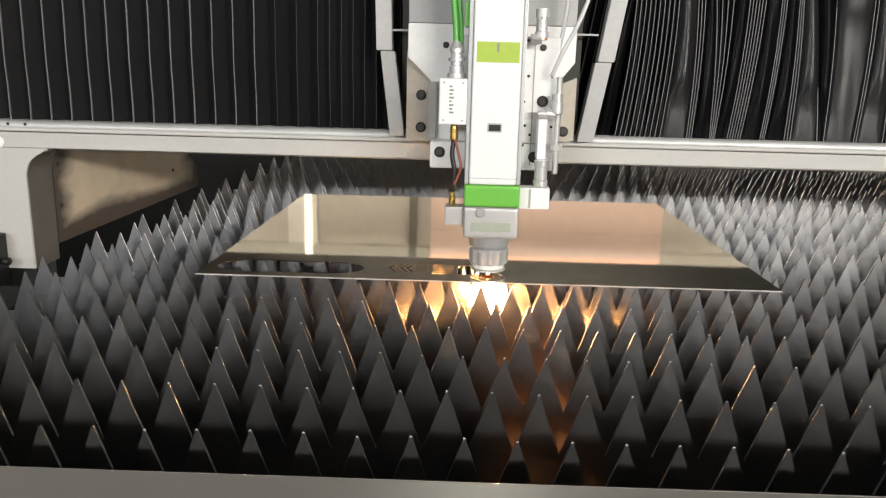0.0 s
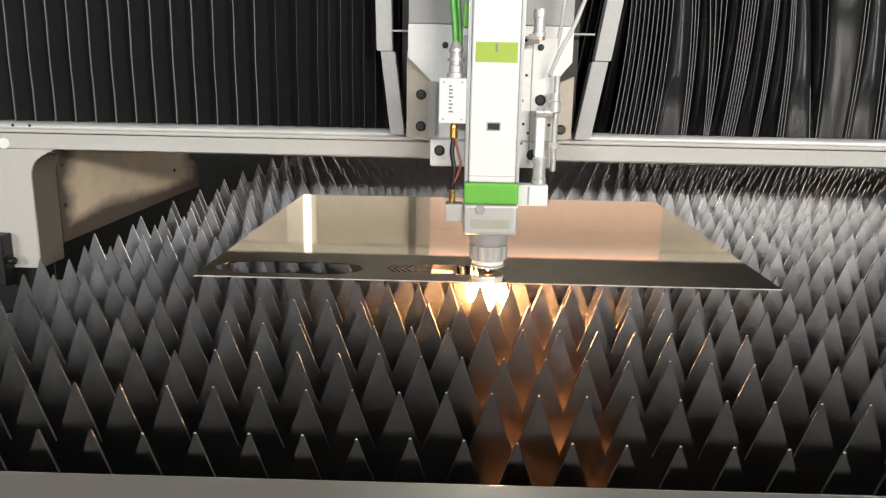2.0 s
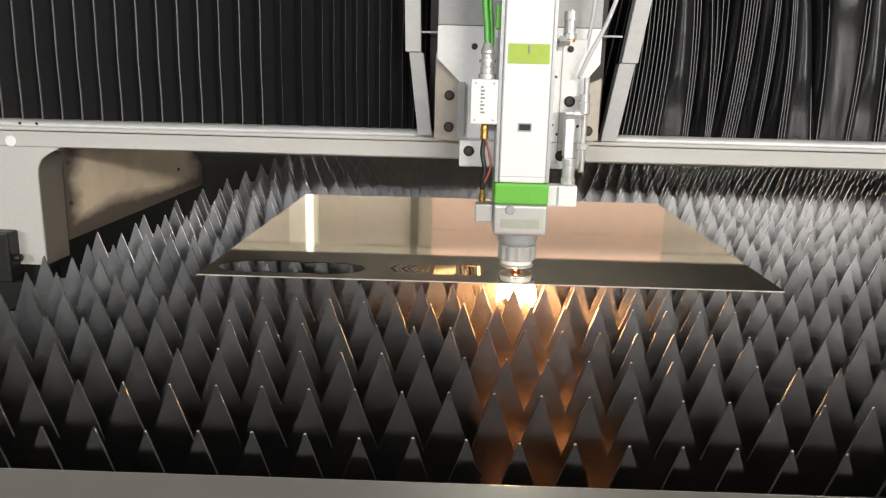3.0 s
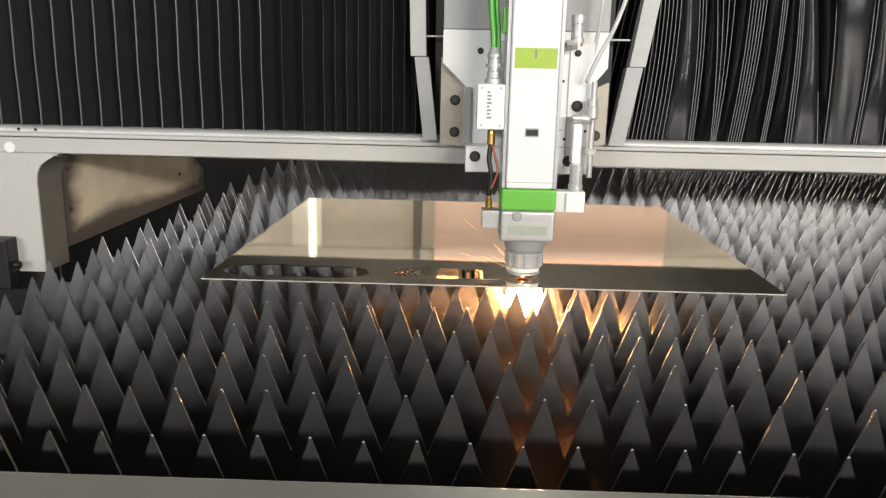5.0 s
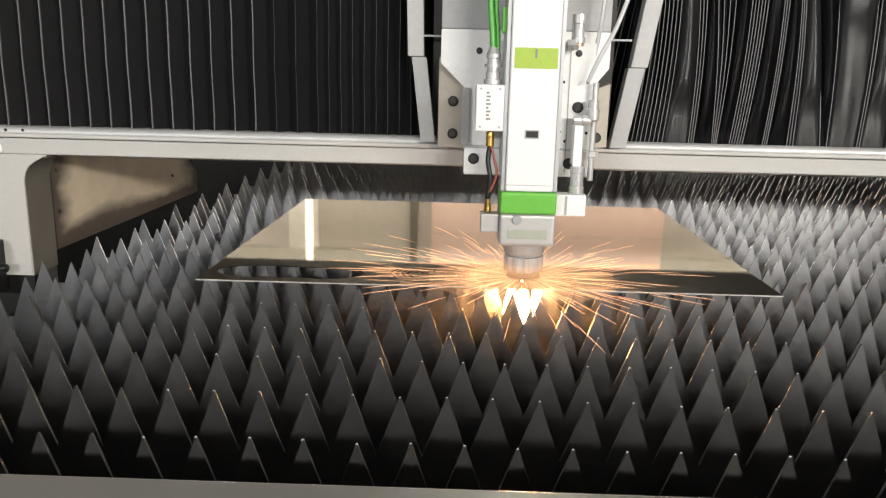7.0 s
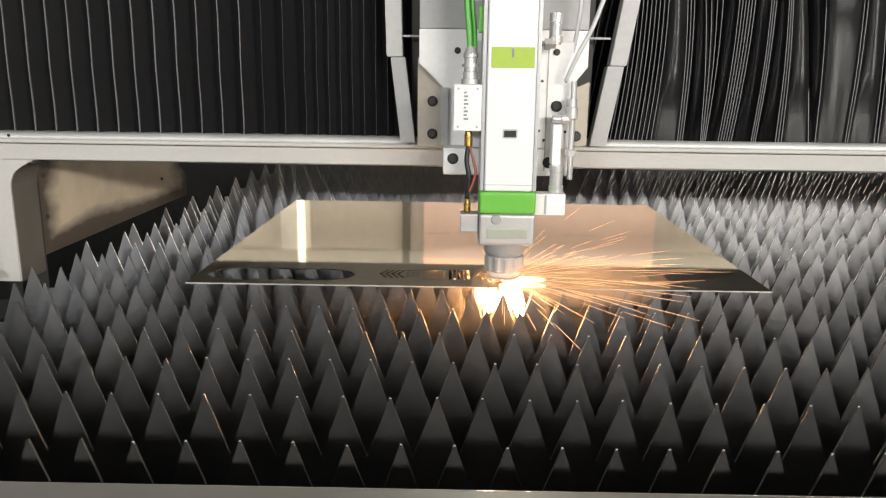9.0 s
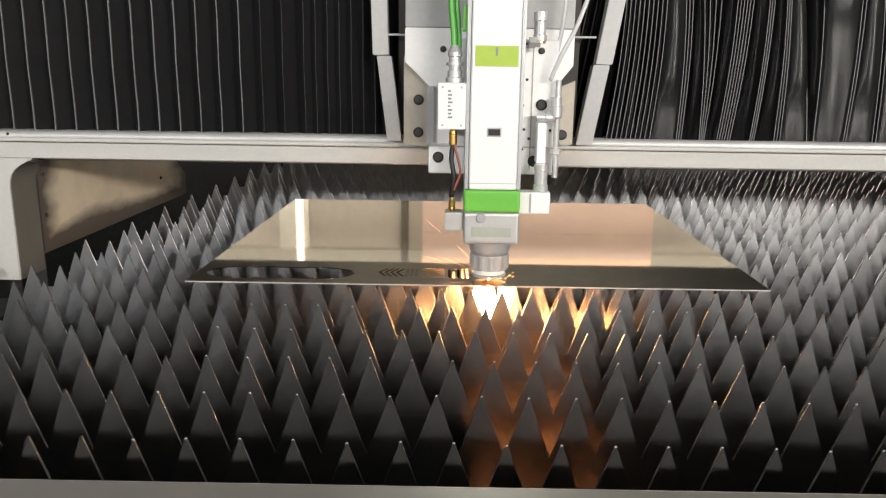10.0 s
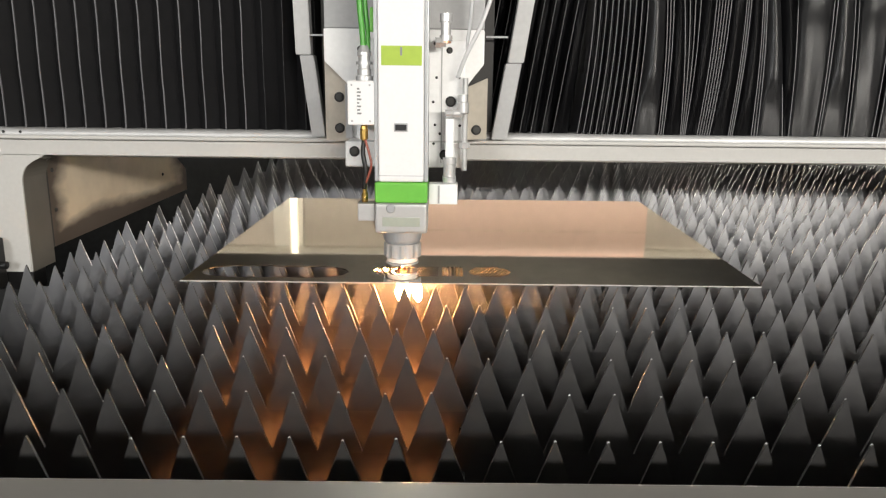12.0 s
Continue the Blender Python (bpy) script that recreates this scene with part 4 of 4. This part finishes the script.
def motions():
    walk(gantry, [(t, pose(0, y - 0.571, 0)) for t, x, y in HEAD_ROWS])
    walk(bellows_left, [(t, pose(0, y - 0.571, 0)) for t, x, y in HEAD_ROWS])
    walk(bellows_right, [(t, pose(0, y - 0.571, 0)) for t, x, y in HEAD_ROWS])
    walk(head, [(t, pose(x, y, 0)) for t, x, y in HEAD_ROWS])
    walk(sparks, [(t, pose(x, y, 0)) for t, x, y in HEAD_ROWS])
    # loose folds draw out as the carriage moves off
    for fold, b0 in loose:
        share_of = max(0.0, 0.9 - (b0 - 0.40) * 3.0)
        if share_of:
            walk(fold, [(t, pose(b0 + share_of * (x - 0.453), 0.768, 0.2045)) for t, x, y in HEAD_ROWS])
    # diamonds drop out of the sheet once the head has passed over them
    for slug, x, y in slugs:
        when = min([t for t, hx, hy in HEAD_ROWS if 5.8 < t < 11.4 and abs(hx - x) < 0.008 and abs(hy - y) < 0.007] + [11.0])
        walk(slug, [(0, pose(x, y, 0)), (when, pose(x, y, 0)), (when + 0.1, pose(x, y, -0.05)), (when + 0.2, pose(x, y, -0.19)), (when + 0.3, pose(x, y, -0.395)), (12, pose(x, y, -0.395))])
    rnd = random.Random(3)
    # flame under the sheet
    for dx, dy, r, h, lean in ((0.0, -0.006, 0.013, 0.066, 0.002), (0.019, -0.010, 0.010, 0.054, 0.008), (-0.017, -0.004, 0.009, 0.050, -0.008)):
        ob = part("flame", flame_mesh(r, h, lean), M_FLAME, sparks, "white-hot flame below the sheet")
        walk(ob, held(GLOW, pose(dx, dy, -0.001), (dx, 0.48, 0.45)))
    # unseen glow bars added behind the first covered slat to light the gap
    plain = [n for n in GLOW if n not in FULL + SMALL + RIGHT]
    last = [n for n in LEFTWARD if n > 110]
    for dx, r, spans in ((-0.11, 0.0006, plain), (-0.07, 0.0011, plain), (0.06, 0.0017, plain), (0.105, 0.0015, plain), (0.155, 0.0011, plain), (0.21, 0.0006, plain),
                         (-0.065, 0.0016, LEFTWARD), (-0.115, 0.0012, LEFTWARD), (-0.165, 0.0014, last), (-0.215, 0.0010, last)):
        ob = part("hot_streak", lathe([(r * 0.3, -0.024), (r, -0.012), (r * 0.7, 0.003), (r, 0.014), (r * 0.3, 0.024)], 8, "X"), M_FLAME, sparks, "unseen hot glow added between two slats")
        walk(ob, held(spans, Matrix.Translation((dx, -0.022, -0.113)), (dx, 0.48, 0.45)))
    # unseen glows added in gaps either side of the dividing plate, lighting the teeth
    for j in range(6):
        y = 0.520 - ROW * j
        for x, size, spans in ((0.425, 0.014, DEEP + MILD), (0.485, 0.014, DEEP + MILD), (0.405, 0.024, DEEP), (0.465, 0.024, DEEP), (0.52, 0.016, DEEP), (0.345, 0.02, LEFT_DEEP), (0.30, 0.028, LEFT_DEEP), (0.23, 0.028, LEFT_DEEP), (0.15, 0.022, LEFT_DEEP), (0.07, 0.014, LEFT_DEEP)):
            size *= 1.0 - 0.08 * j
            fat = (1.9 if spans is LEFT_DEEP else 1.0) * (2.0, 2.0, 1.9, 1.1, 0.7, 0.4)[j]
            ob = part("ember_trail", lathe([(0.0006, -size), (0.0022 * fat, -size * 0.7), (0.0014 * fat, 0.1 * size), (0.0024 * fat, size * 0.5), (0.0006, size)], 8, "X"), M_GAP_GLOW, gap_glows, "unseen glow piece added between the slats")
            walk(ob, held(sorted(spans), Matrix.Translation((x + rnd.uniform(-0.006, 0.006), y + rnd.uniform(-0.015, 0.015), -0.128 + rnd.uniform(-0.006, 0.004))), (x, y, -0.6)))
    # the small flash above the sheet
    ob = part("flash", lathe([(0.0006, 0.0), (0.0016, 0.0006), (0.0016, 0.0012), (0.0006, 0.0018)], 12), M_FLAME, sparks, "white-hot flash at the nozzle")
    walk(ob, held(GLOW, pose(0, 0, 0.0028), REST))
    # nested glow shells that imitate the burst's soft haze over the sheet
    for cx, rx, ry, rz, spans in ((0.02, 0.25, 0.150, 0.030, FULL), (0.0, 0.14, 0.10, 0.026, SMALL), (0.10, 0.15, 0.10, 0.028, RIGHT)):
        for f in (1.0, 0.86, 0.72, 0.58, 0.45, 0.33, 0.22):
            bm = bmesh.new()
            bmesh.ops.create_icosphere(bm, subdivisions=3, radius=1.0, matrix=Matrix.Diagonal((rx * f, ry * f, rz * f ** 0.7, 1)))
            for face in bm.faces:
                face.smooth = True
            ob = part("haze_shell", bm, M_HAZE, sparks, "see-through shell that imitates the haze of a burst")
            walk(ob, held(spans, Matrix.Translation((cx * (0.6 + 0.4 * f), -0.01, 0.006)), (cx, 0.48, 0.45)))
    bm = bmesh.new()
    bmesh.ops.create_icosphere(bm, subdivisions=3, radius=1.0, matrix=Matrix.Diagonal((0.036, 0.012, 0.004, 1)))
    ob = part("flash", bm, M_FLASH, sparks, "white-hot flash on the sheet")
    walk(ob, held(sorted(FULL + RIGHT), pose(0.028, -0.012, 0.0072), REST))
    # streaks
    kinds = [part("spark", streak_mesh(l, r), M_SPARK, sparks) for l, r in ((0.03, 0.00024), (0.05, 0.00028), (0.08, 0.0003), (0.11, 0.00032))]
    for ob in kinds:
        ob.matrix_basis = Matrix.Translation(REST)
    for i in range(560):
        az = rnd.uniform(0, 2 * math.pi)
        u = rnd.random()
        r0 = 0.01 + 0.30 * u ** 1.6
        el = rnd.uniform(-1.0, 7.0) if rnd.random() < 0.8 else rnd.uniform(5, 16)
        if i < 200:
            az, r0 = rnd.uniform(0, 2 * math.pi), rnd.uniform(0.004, 0.07)
        kind = kinds[min(3, int(rnd.random() * 2 + r0 * 8))]
        z = 0.006 + math.tan(radians(el)) * r0 * 0.8
        shown = pose(r0 * math.cos(az), r0 * math.sin(az), z, 0, -el * 0.6, math.degrees(az))
        spans = list(FULL)
        if r0 < 0.21:
            spans += SMALL
        if math.cos(az) > -0.1 and r0 < 0.24:
            spans += RIGHT
        ob = share(kind, "spark", Matrix(), sparks)
        walk(ob, held(sorted(spans), shown, (-0.05 * math.cos(az), 0.48, 0.45)))
    # thin jets that fly off to one side of the nozzle
    for i in range(30):
        side = 1 if i % 2 else -1
        az = (0 if side > 0 else 180) + rnd.uniform(-35, 35)
        el = rnd.uniform(3, 22) if side > 0 else rnd.uniform(12, 48)
        r0 = 0.004 + 0.07 * rnd.random() ** 2.2
        ob = share(kinds[rnd.choice((0, 0, 1))], "spark", Matrix(), sparks)
        spot = (r0 * math.cos(radians(az)), r0 * math.sin(radians(az)), 0.006 + r0 * math.tan(radians(el)))
        walk(ob, held(FEW_RIGHT if side > 0 else FEW_LEFT, pose(*spot, 0, -el, az), (0.05 * side, 0.48, 0.45)))
    # lone sparks under the sheet edge
    for x, y, z, az, spans in ((-0.10, -0.10, -0.02, 20, [25, 92, 98]), (-0.05, -0.12, -0.012, 150, [25, 98, 105]), (0.01, -0.11, -0.02, 190, [25, 105]), (-0.24, -0.10, -0.015, 5, [24, 25, 27])):
        ob = share(kinds[1], "spark", Matrix(), sparks)
        walk(ob, held(spans, pose(x, y, z, 0, 6, az)))


motions()
